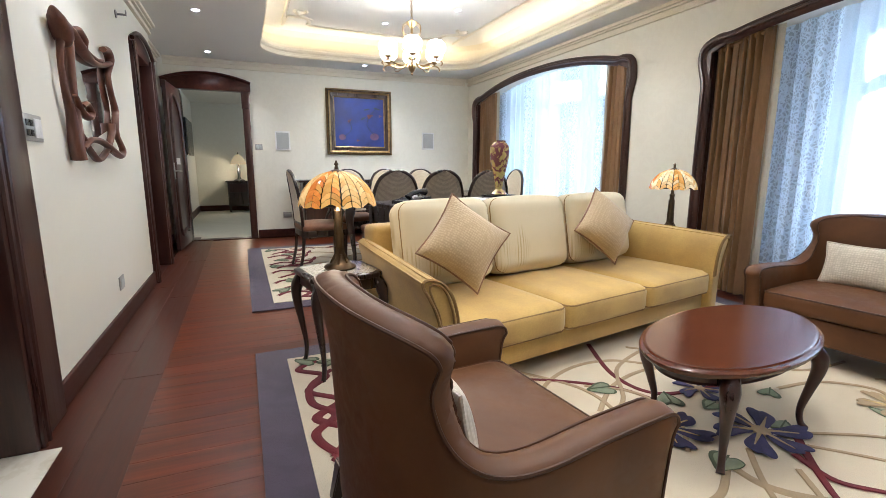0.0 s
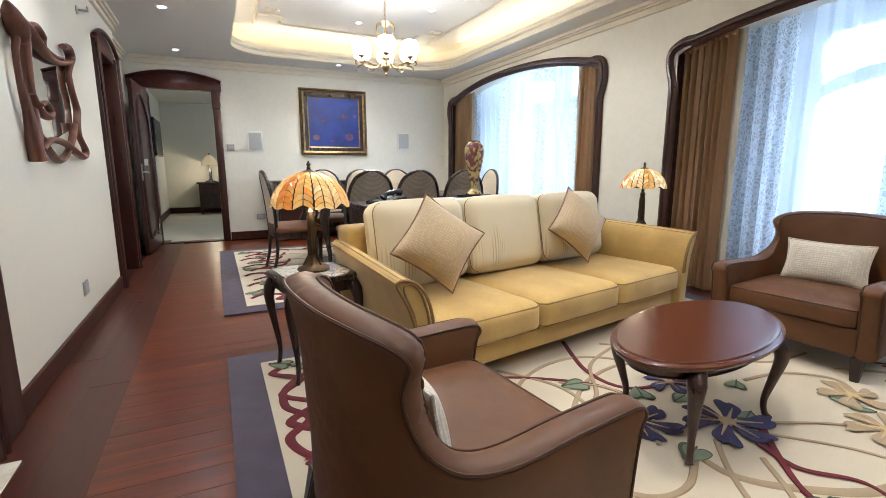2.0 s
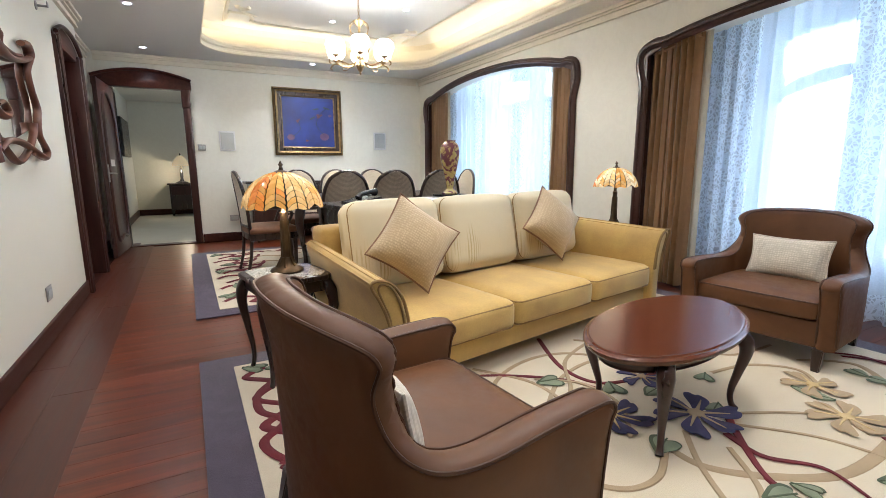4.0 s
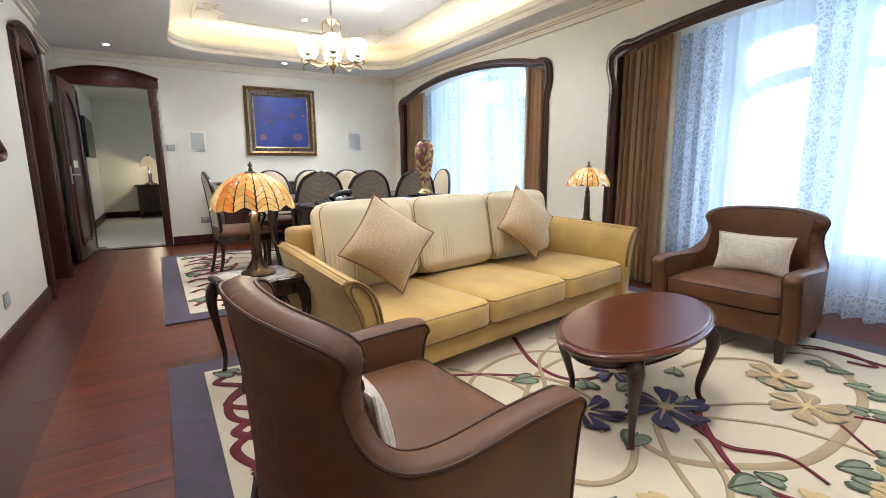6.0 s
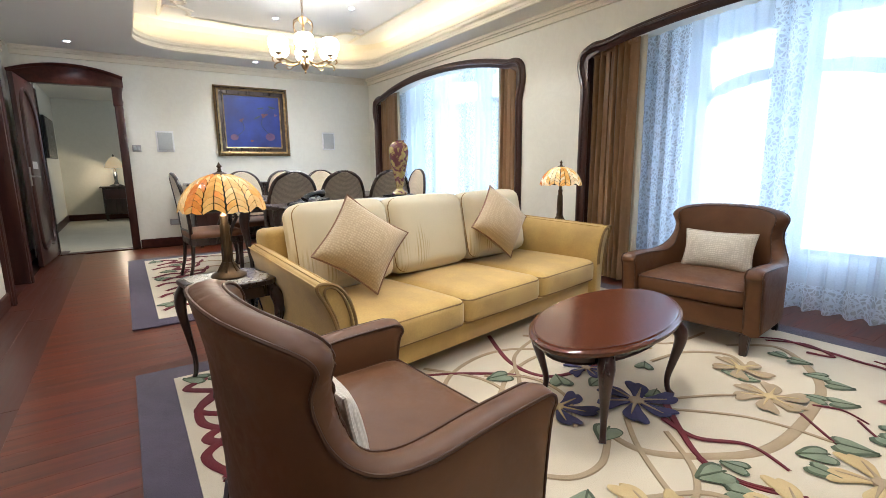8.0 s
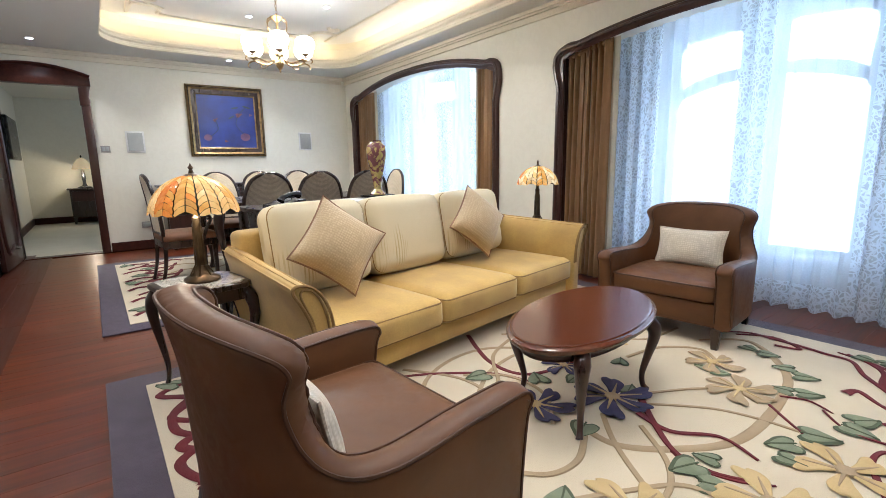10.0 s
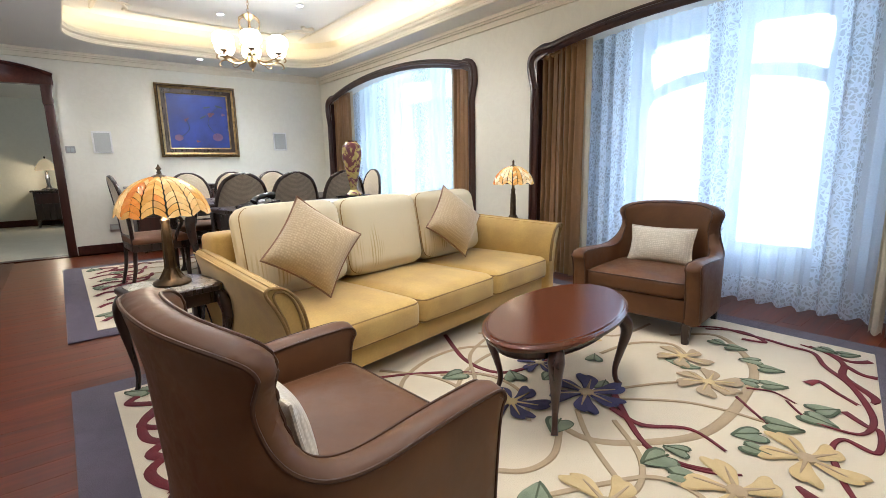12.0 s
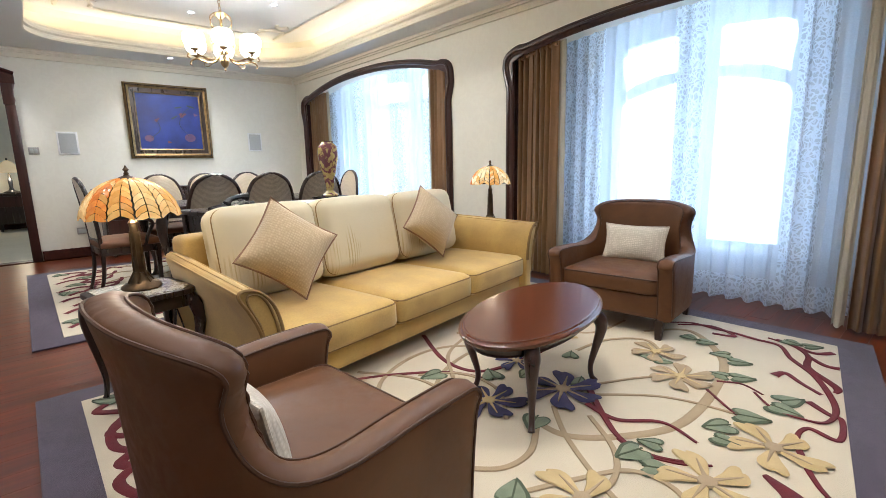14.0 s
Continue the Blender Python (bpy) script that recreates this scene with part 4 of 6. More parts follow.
# maroon scrolls
for pts, w in (
    (((3.10, 1.66), (3.19, 1.55), (3.18, 1.42), (3.175, 1.30), (3.15, 1.18), (3.13, 1.06), (2.97, 0.975), (2.81, 0.85), (2.62, 0.76), (2.46, 0.715), (2.33, 0.73), (2.30, 0.81), (2.31, 0.895), (2.42, 0.995)), [0.013, 0.033, 0.036, 0.040, 0.033, 0.036, 0.040, 0.033, 0.020, 0.015, 0.013]),
    (((3.10, 1.60), (3.21, 1.44), (3.12, 1.28), (3.08, 1.39)), [0.020, 0.033, 0.030, 0.040]),
    (((3.24, 1.10), (3.17, 0.99), (3.07, 0.92), (2.905, 0.89), (2.74, 0.756), (2.66, 0.75)), [0.020, 0.033, 0.040, 0.046, 0.053, 0.020]),
    (((3.23, 1.14), (3.196, 1.02), (3.14, 0.91), (3.21, 0.84)), [0.017, 0.030, 0.040, 0.059]),
    (((3.07, 0.92), (2.99, 0.84), (2.99, 0.78)), [0.033, 0.040, 0.059]),
    (((2.68, 0.985), (2.75, 0.952), (2.67, 0.868), (2.60, 0.783)), [0.066, 0.040, 0.026, 0.026]),
    (((2.49, 0.81), (2.42, 0.73), (2.40, 0.687), (2.22, 0.67), (2.24, 0.765), (2.13, 0.78), (1.97, 0.724), (1.86, 0.667), (1.80, 0.62)), [0.046, 0.033, 0.030, 0.033, 0.026, 0.033, 0.026, 0.020]),
    (((1.80, 0.80), (1.74, 0.71), (1.66, 0.66)), [0.026, 0.092, 0.046]),
    (((2.30, 1.15), (2.18, 1.02), (2.10, 0.92)), [0.020, 0.015, 0.010]),
    (((2.42, 1.15), (2.47, 1.06), (2.42, 0.96)), [0.020, 0.015, 0.010]),
    (((1.80, 1.46), (1.77, 1.31), (1.88, 1.17), (1.83, 1.02)), [0.045, 0.03, 0.015]),
    (((1.92, 1.52), (1.76, 1.36), (1.65, 1.22), (1.64, 1.09), (1.72, 0.95)), [0.045, 0.03, 0.012]),
    (((1.83, 2.62), (1.67, 2.25), (1.70, 2.02), (1.95, 1.96), (2.29, 1.97), (2.36, 2.10), (2.2, 2.2)), 0.035),
    (((1.12, 2.42), (1.36, 2.30), (1.58, 2.12), (1.66, 1.95)), [0.02, 0.035, 0.03]),
    (((1.655, 1.24), (1.624, 1.146), (1.66, 1.022), (1.73, 0.936)), [0.03, 0.022, 0.012]),
    # scrolls along the west edge
    (((0.30, 3.00), (0.20, 2.92), (0.32, 2.80), (0.22, 2.66), (0.34, 2.52), (0.22, 2.40), (0.33, 2.26), (0.24, 2.10)), [0.04, 0.062, 0.052, 0.064, 0.052]),
    (((0.36, 2.86), (0.24, 2.72), (0.22, 2.54), (0.30, 2.40), (0.20, 2.28), (0.26, 2.12), (0.40, 2.0)), [0.04, 0.058, 0.046]),
    (((0.40, 2.60), (0.52, 2.50), (0.44, 2.36), (0.30, 2.34)), [0.065, 0.04]),
    (((0.24, 2.10), (0.34, 1.92), (0.22, 1.72), (0.34, 1.5)), 0.05),
):
    rug_band(big, pts, [0.74 * q for q in w] if isinstance(w, list) else 0.78 * w, MAROON, "scroll", 0.0165)
for x, y, s, a in (
    (2.916, 1.454, 0.13, 250), (2.90, 1.356, 0.14, 280), (2.77, 1.246, 0.14, 120), (2.73, 1.141, 0.15, 290), (2.50, 1.172, 0.14, 100), (2.54, 1.074, 0.15, 300),
    (2.443, 0.864, 0.16, 320), (2.327, 0.859, 0.17, 260), (2.169, 0.938, 0.18, 290), (2.005, 1.01, 0.16, 140), (1.916, 0.952, 0.13, 270), (1.595, 1.163, 0.17, 160),
    (1.704, 1.141, 0.12, 110), (1.58, 1.055, 0.16, 300), (2.477, 1.495, 0.14, 100), (2.471, 1.418, 0.12, 290), (2.206, 1.808, 0.13, 30), (1.96, 1.60, 0.14, 20),
):
    rug_leaf(big, x, y, 0.74 * s, a)
for x, y, s, a in (
    (1.716, 1.946, 0.16, 60), (1.511, 1.527, 0.16, 200), (1.495, 2.145, 0.17, 170), (1.137, 1.321, 0.16, 30), (3.22, 1.02, 0.14, 250), (3.24, 0.93, 0.13, 300), (1.84, 1.83, 0.13, 190), (0.25, 3.02, 0.16, 150), (0.36, 2.96, 0.14, 20),
):
    rug_leaf(big, x, y, 0.74 * s, a)
rug_flower(big, 1.622, 0.915, 0.165, 5, STRAW, TANPILE, 35)
rug_flower(big, 1.99, 0.82, 0.16, 5, STRAW, TANPILE, 40)
rug_flower(big, 2.345, 1.285, 0.15, 6, TANPILE, STRAW, 10)
rug_flower(big, 2.56, 1.50, 0.14, 5, TANPILE, STRAW, 50)
rug_flower(big, 1.26, 1.15, 0.16, 5, STRAW, TANPILE, 70)
rug_flower(big, 1.83, 1.605, 0.18, 6, INDIGO, TANPILE, 25)
rug_flower(big, 1.51, 1.775, 0.16, 6, INDIGO, STRAW, 0)
rug_flower(big, 1.93, 1.957, 0.12, 5, INDIGO, TANPILE, 30)
rug_flower(big, 2.45, 2.05, 0.13, 5, STRAW, TANPILE, 30)


def tapered_leg(parent, x, y, z, top=0.03, foot=0.018, lean=(0, 0), material=None, name="leg"):
    pts = [(x + lean[0], y + lean[1], 0.0), (x, y, z)]
    bm = bmesh.new()
    for a, b in zip(*[iter(pts)] * 2):
        lo = [bm.verts.new((a[0] + sx * foot, a[1] + sy * foot, a[2])) for sx, sy in ((-1, -1), (1, -1), (1, 1), (-1, 1))]
        hi = [bm.verts.new((b[0] + sx * top, b[1] + sy * top, b[2])) for sx, sy in ((-1, -1), (1, -1), (1, 1), (-1, 1))]
        for i in range(4):
            bm.faces.new((lo[i], lo[(i + 1) % 4], hi[(i + 1) % 4], hi[i]))
        bm.faces.new(lo[::-1]), bm.faces.new(hi)
    bmesh.ops.bevel(bm, geom=bm.edges[:], offset=0.004, segments=2, affect="EDGES")
    return part(name, bm, material or WALNUT, parent)


def pad(w, d, h, r=0.045, puff=0.02, n=16):
    """A flat upholstered cushion on the floor of its own frame: rounded box with a crowned top."""
    bm = box((-w / 2, w / 2, -d / 2, d / 2, 0, h))
    bmesh.ops.subdivide_edges(bm, edges=bm.edges[:], cuts=n, use_grid_fill=True)
    for v in bm.verts:
        u, t = v.co.x / (w / 2), v.co.y / (d / 2)
        q = Vector(v.co)
        c = Vector((max(-w / 2 + r, min(w / 2 - r, q.x)), max(-d / 2 + r, min(d / 2 - r, q.y)), max(r, min(h - r, q.z))))
        e = q - c
        if e.length > r:
            q = c + e.normalized() * r
        q.z += puff * (1 - u * u) * (1 - t * t) * (1 if v.co.z > h / 2 else 0)
        q.y += math.copysign(0.012 * (1 - u * u) * math.sin(math.pi * v.co.z / h), t) if abs(t) > 0.98 else 0
        v.co = q
    return bm


def seam(w, d, z, r=0.03):
    pts = []
    for sx, sy, a0 in ((1, 1, 0), (-1, 1, 90), (-1, -1, 180), (1, -1, 270)):
        for k in range(5):
            a = radians(a0 + 22.5 * k)
            pts.append((sx * (w / 2 - r) + r * math.cos(a), sy * (d / 2 - r) + r * math.sin(a), z))
    return pts


# sofa: its frame has x along the width, y to the back, the front edge at y = 0
SOFA = pose(0.673, 2.234, 0, 0, 0, 10.0)
SW, SD = 2.34, 0.94
sofa = thing("sofa", SOFA, "gold velvet three-seat sofa with reed-patterned back cushions", "sofa")
part("base", box((0.10, SW - 0.10, 0.06, SD - 0.03, 0.10, 0.215), bevel=0.02), VELVET, sofa)
for x in (0.12, SW - 0.12):
    for y in (0.10, SD - 0.10):
        tapered_leg(sofa, x, y, 0.11, 0.03, 0.024)
part("back", box((0.11, SW - 0.11, SD - 0.17, SD, 0.10, 0.735), bevel=0.035, seg=3), VELVET, sofa)


def sofa_arm(side):
    # profile in x and z: upright inside, flaring outwards at the top
    prof = [(0.14, 0.10), (0.138, 0.34), (0.128, 0.43), (0.108, 0.505), (0.078, 0.558), (0.042, 0.592), (0.005, 0.606), (-0.028, 0.608), (-0.042, 0.596), (-0.036, 0.572), (-0.008, 0.525), (0.026, 0.45), (0.048, 0.36), (0.058, 0.25), (0.06, 0.10)]
    if side:
        prof = [(SW - a, b) for a, b in prof[::-1]]
    bm = prism(prof, SD - 0.04, "y", 0.0, 0.014, 3)
    for v in bm.verts:
        v.co.z += 0.05 * (v.co.y / SD) * max(0, v.co.z - 0.3) / 0.3
        v.co.x += (-1 if side else 1) * 0.10 * (v.co.y / SD) * max(0, v.co.z - 0.2) / 0.4
    arm = part("arm", bm, VELVET, sofa)
    for inset, r in ((0.0, 0.007), (0.028, 0.005)):
        mid = 0.062 if not side else SW - 0.062
        loop = [(a + (mid - a) * inset / 0.09, -0.004, b - inset * (0.7 if b > 0.5 else 0)) for a, b in prof[1:-1]]
        part("piping", tube(smooth_line(loop, 4), r, 6), VELVET_CORD, arm)
    for x, z in ((0.028, 0.600), (-0.012, 0.609), (-0.040, 0.597)):
        x = SW - x if side else x
        rise, turn_in = 0.05 * (z - 0.3) / 0.3, (-1 if side else 1) * 0.10 * (z - 0.2) / 0.4
        part("welt", tube([(x + turn_in * v, max(0.012, v * SD), z + rise * v) for v in (0.01, 0.53, 0.935)], 0.0035, 6), VELVET, arm)


sofa_arm(False), sofa_arm(True)
cw = (SW - 0.28) / 3
for k in range(3):
    x = 0.14 + cw * (k + 0.5)
    c = part("seat_cushion", pad(cw - 0.006, 0.78, 0.165, 0.045, 0.022), VELVET, sofa, m=pose(x, 0.395, 0.213))
    for z in (0.140, 0.022):
        part("piping", tube(seam(cw - 0.022, 0.77, z, 0.045), 0.0055, 6, closed=True), VELVET_CORD, c)
    edges = (0.185, 0.805, 1.45, 2.11)
    bw, x = edges[k + 1] - edges[k], (edges[k] + edges[k + 1]) / 2
    b = part("back_cushion", pad(bw - 0.008, 0.47, 0.19, 0.07, 0.03), REEDS, sofa, "pale brocade cushion woven with reeds", m=pose(x, SD - 0.17, 0.615, 79))
    part("piping", tube(seam(bw - 0.026, 0.45, 0.15, 0.06), 0.0045, 6, closed=True), VELVET_CORD, b)


def throw_pillow(m, w, h, d, cloth, cord, label, pinch=0.085):
    p = thing("throw_pillow", m, label, "pillow", "pillows on the seats")
    part("cover", cushion(w, h, d, 18, 0.5, 2.2, 0, pinch), cloth, p)
    part("piping", tube(edge_line(w, h, pinch), 0.006, 6, closed=True), cord, p)
    return p


throw_pillow(SOFA @ pose(0.45, 0.40, 0.665, -20, 0, -14) @ pose(0, 0, 0, 0, 37), 0.385, 0.385, 0.23, PILLOW, PILLOW_CORD, "beige quilted square pillow stood on its corner", 0.10)
throw_pillow(SOFA @ pose(1.655, 0.46, 0.67, -20, 0, -8) @ pose(0, 0, 0, 0, 41), 0.375, 0.375, 0.22, PILLOW, PILLOW_CORD, "beige quilted square pillow stood on its corner", 0.10)


# ---- armchairs: frame with x to the front, origin in the middle of the footprint ----
AW = 0.80


def armchair(m, label):
    ch = thing("armchair", m, label, "armchair", "leather armchairs")
    half = AW / 2
    # one padded shell: arms, wings and back in a single sweep, drawn flat as (run, height) and then bent round the plan
    side = [(0.37, -0.39, 0), (0.18, -0.394, 0), (0.0, -0.396, 0), (-0.10, -0.388, 0), (-0.18, -0.366, 0), (-0.24, -0.318, 0), (-0.28, -0.238, 0), (-0.304, -0.125, 0)]
    plan = smooth_line(side + [(-0.312, 0, 0)] + [(x, -y, 0) for x, y, _ in side[::-1]], 6)
    run = [0.0]
    for p, q in zip(plan, plan[1:]):
        run.append(run[-1] + (q - p).length)
    total = run[-1]

    def bend(u, z, w):
        """A point of the shell: u along the plan, z up, w outwards from the outer face."""
        i = max(0, min(len(plan) - 2, int(np.searchsorted(run, u)) - 1))
        p = plan[i].lerp(plan[i + 1], (u - run[i]) / (run[i + 1] - run[i]))
        d = (plan[min(len(plan) - 1, i + 7)] - plan[max(0, i - 6)]).normalized()
        out = Vector((d.y, -d.x, 0))
        if out.dot(Vector((min(0.0, p.x), p.y, 0))) < 0:
            out = -out
        lip = max(0.0, (z - 0.60) / 0.18)
        deep = min(1.0, max(0.0, (min(u, total - u) - 0.5) / 0.3))
        return p + out * (w + 0.024 * lip ** 1.3) + Vector((-0.028 * deep * max(0.0, (z - 0.3) / 0.48), 0, z))

    crest = [(0.035, 0.13), (0.022, 0.30), (0.006, 0.42), (-0.012, 0.455), (-0.004, 0.484), (0.025, 0.501), (0.08, 0.503), (0.235, 0.498), (0.40, 0.485), (0.50, 0.491), (0.56, 0.518), (0.598, 0.560), (0.618, 0.610), (0.620, 0.648), (0.608, 0.682), (0.602, 0.710), (0.622, 0.742), (0.68, 0.766), (0.78, 0.783), (0.90, 0.789)]
    line = smooth_line([(u, 0, z) for u, z in crest + [(total / 2, 0.79)] + [(total - u, z) for u, z in crest[::-1]]], 4)
    n = len(line)
    base = [Vector((total * k / 24, 0, 0.13)) for k in range(23, 0, -1)]
    ring = line + base
    thick = 0.088

    def inwards(i):
        d = (ring[(i + 1) % len(ring)] - ring[i - 1]).normalized()
        return Vector((d.z, 0, -d.x))

    rows = [[ring[i] + inwards(i) * inset + Vector((0, w, 0)) for i in range(len(ring))] for w, inset in ((0, 0.024), (-0.005, 0.012), (-0.018, 0.003), (-0.044, -0.003), (-thick + 0.018, 0.003), (-thick + 0.005, 0.012), (-thick, 0.024))]
    bm = loops(rows)
    bm.verts.ensure_lookup_table()
    bm.faces.new(bm.verts[:len(ring)]), bm.faces.new(bm.verts[-len(ring):])
    for k in range(1, 44):
        bmesh.ops.bisect_plane(bm, geom=bm.verts[:] + bm.edges[:] + bm.faces[:], plane_co=(total * k / 44, 0, 0), plane_no=(1, 0, 0))
    for z in (0.22, 0.31, 0.40, 0.48, 0.55, 0.60, 0.64, 0.68, 0.72, 0.75):
        bmesh.ops.bisect_plane(bm, geom=bm.verts[:] + bm.edges[:] + bm.faces[:], plane_co=(0, 0, z), plane_no=(0, 0, 1))
    bmesh.ops.recalc_face_normals(bm, faces=bm.faces)
    for v in bm.verts:
        v.co = bend(v.co.x, v.co.z, v.co.y)
    back = part("backrest", bm, LEATHER, ch)
    for w in (-0.003, -thick + 0.003):
        run_of = [line[i] + inwards(i) * 0.011 for i in range(1, n - 1)]
        part("piping", tube([bend(q.x, q.z, w) for q in run_of], 0.0047, 6), PIPING, back)
    part("apron", box((-0.23, 0.315, -half + 0.09, half - 0.09, 0.13, 0.27), bevel=0.012), LEATHER, ch)
    part("seat", pad(0.56, AW - 0.19, 0.12, 0.04, 0.02, 10), LEATHER, ch, m=pose(0.055, 0, 0.262))
    part("piping", tube([p + Vector((0.055, 0, 0.365)) for p in map(Vector, seam(0.55, AW - 0.20, 0, 0.03))], 0.005, 6, closed=True), PIPING, ch)
    for x, lean in ((0.315, 0.01), (-0.24, -0.04)):
        for s in (-1, 1):
            tapered_leg(ch, x, s * (half - 0.08), 0.135, 0.026, 0.016, (lean, 0))
    return ch


CHAIR_A = pose(0.51, 1.605, 0, 0, 0, 5)
CHAIR_B = pose(3.05, 1.935, 0, 0, 0, 187)
armchair(CHAIR_A, "brown leather winged armchair with dark piping")
armchair(CHAIR_B, "brown leather winged armchair facing the coffee table")
throw_pillow(CHAIR_A @ pose(-0.125, -0.04, 0.475, -14, 0, 90), 0.44, 0.25, 0.14, IVORY, IVORY, "small ivory basket-weave pillow on the armchair")
throw_pillow(CHAIR_B @ pose(-0.13, 0.0, 0.50, -14, 0, 90), 0.42, 0.25, 0.12, IVORY, IVORY, "small ivory basket-weave pillow on the armchair")


# ---- coffee table ----
def cabriole(parent, x, y, z, out, scale=1.0, foot=0.0, material=None):
    """A curved leg: knee bowed outwards, ankle drawn in, foot turned out."""
    ox, oy = out
    prof = ((0.00, z), (0.034, z * 0.88), (0.042, z * 0.74), (0.018, z * 0.48), (-0.004, z * 0.24), (0.002, z * 0.08), (0.022, 0.0))
    pts = smooth_line([(x + ox * a * scale, y + oy * a * scale, b) for a, b in prof], 4)
    return part("leg", tube(pts, [0.027 * scale, 0.033 * scale, 0.026 * scale, 0.018 * scale, 0.013 * scale, 0.012 * scale, 0.015 * scale], 10), material or MAHOGANY, parent)


def oval(rx, ry, z, n=48):
    return [(rx * math.cos(2 * math.pi * k / n), ry * math.sin(2 * math.pi * k / n), z) for k in range(n)]


CT = 0.39
table = thing("coffee_table", pose(1.789, 1.735, 0.016, 0, 0, 14.4), "oval mahogany coffee table with cabriole legs on the rug", "coffee table")
rx, ry = 0.52, 0.273
bm = loops([oval(rx - 0.03, ry - 0.03, CT - 0.034), oval(rx - 0.006, ry - 0.006, CT - 0.032), oval(rx, ry, CT - 0.023), oval(rx - 0.001, ry - 0.001, CT - 0.014), oval(rx - 0.010, ry - 0.010, CT - 0.008), oval(rx - 0.016, ry - 0.016, CT - 0.007), oval(rx - 0.020, ry - 0.020, CT - 0.001), oval(rx - 0.025, ry - 0.025, CT), oval(rx - 0.030, ry - 0.030, CT), oval(rx - 0.09, ry - 0.09, CT)])
bm.faces.new([v for v in bm.verts][-48:])
bm.faces.new([v for v in bm.verts][:48][::-1])
part("tabletop", bm, TABLEWOOD, table)
bm = loops([oval(rx - 0.06, ry - 0.06, CT - 0.036), oval(rx - 0.062, ry - 0.062, CT - 0.072), oval(rx - 0.055, ry - 0.055, CT - 0.078), oval(rx - 0.09, ry - 0.09, CT - 0.078), oval(rx - 0.09, ry - 0.09, CT - 0.04)])
part("apron", bm, MAHOGANY, table)
for x, y in ((-0.39, -0.15), (0.19, -0.232), (0.39, 0.15), (-0.19, 0.232)):
    reach = math.hypot(x, y)
    c, s = x / reach, y / reach
    cabriole(table, x - 0.022 * c, y - 0.022 * s, CT - 0.04, (c, s), 1.0)


# ---- side tables with leaded glass lamps ----
def side_table(m):
    t = thing("side_table", m, "dark wooden side table with a granite top and cabriole legs", "side table", "side tables by the sofa")
    h, q = 0.535, 0.19
    shape = [(-q, -q + 0.05), (-q + 0.05, -q), (q - 0.05, -q), (q, -q + 0.05), (q, q - 0.05), (q - 0.05, q), (-q + 0.05, q), (-q, q - 0.05)]
    part("tabletop", prism(shape, 0.025, "z", h - 0.025, 0.006), WALNUT, t)
    part("inset", prism([(a * 0.86, b * 0.86) for a, b in shape], 0.006, "z", h - 0.002, 0.002, 1), GRANITE, t, "speckled granite inset")
    for a in ((-1, 0), (1, 0), (0, -1), (0, 1)):
        if a[0]:
            part("apron", box((a[0] * (q - 0.035) - 0.009, a[0] * (q - 0.035) + 0.009, -q + 0.05, q - 0.05, h - 0.085, h - 0.025), bevel=0.003), WALNUT, t)
        else:
            part("apron", box((-q + 0.05, q - 0.05, a[1] * (q - 0.035) - 0.009, a[1] * (q - 0.035) + 0.009, h - 0.085, h - 0.025), bevel=0.003), WALNUT, t)
    for sx in (-1, 1):
        for sy in (-1, 1):
            cabriole(t, sx * (q - 0.045), sy * (q - 0.045), h - 0.03, (sx * 0.7, sy * 0.7), 0.95, material=WALNUT)
    return t


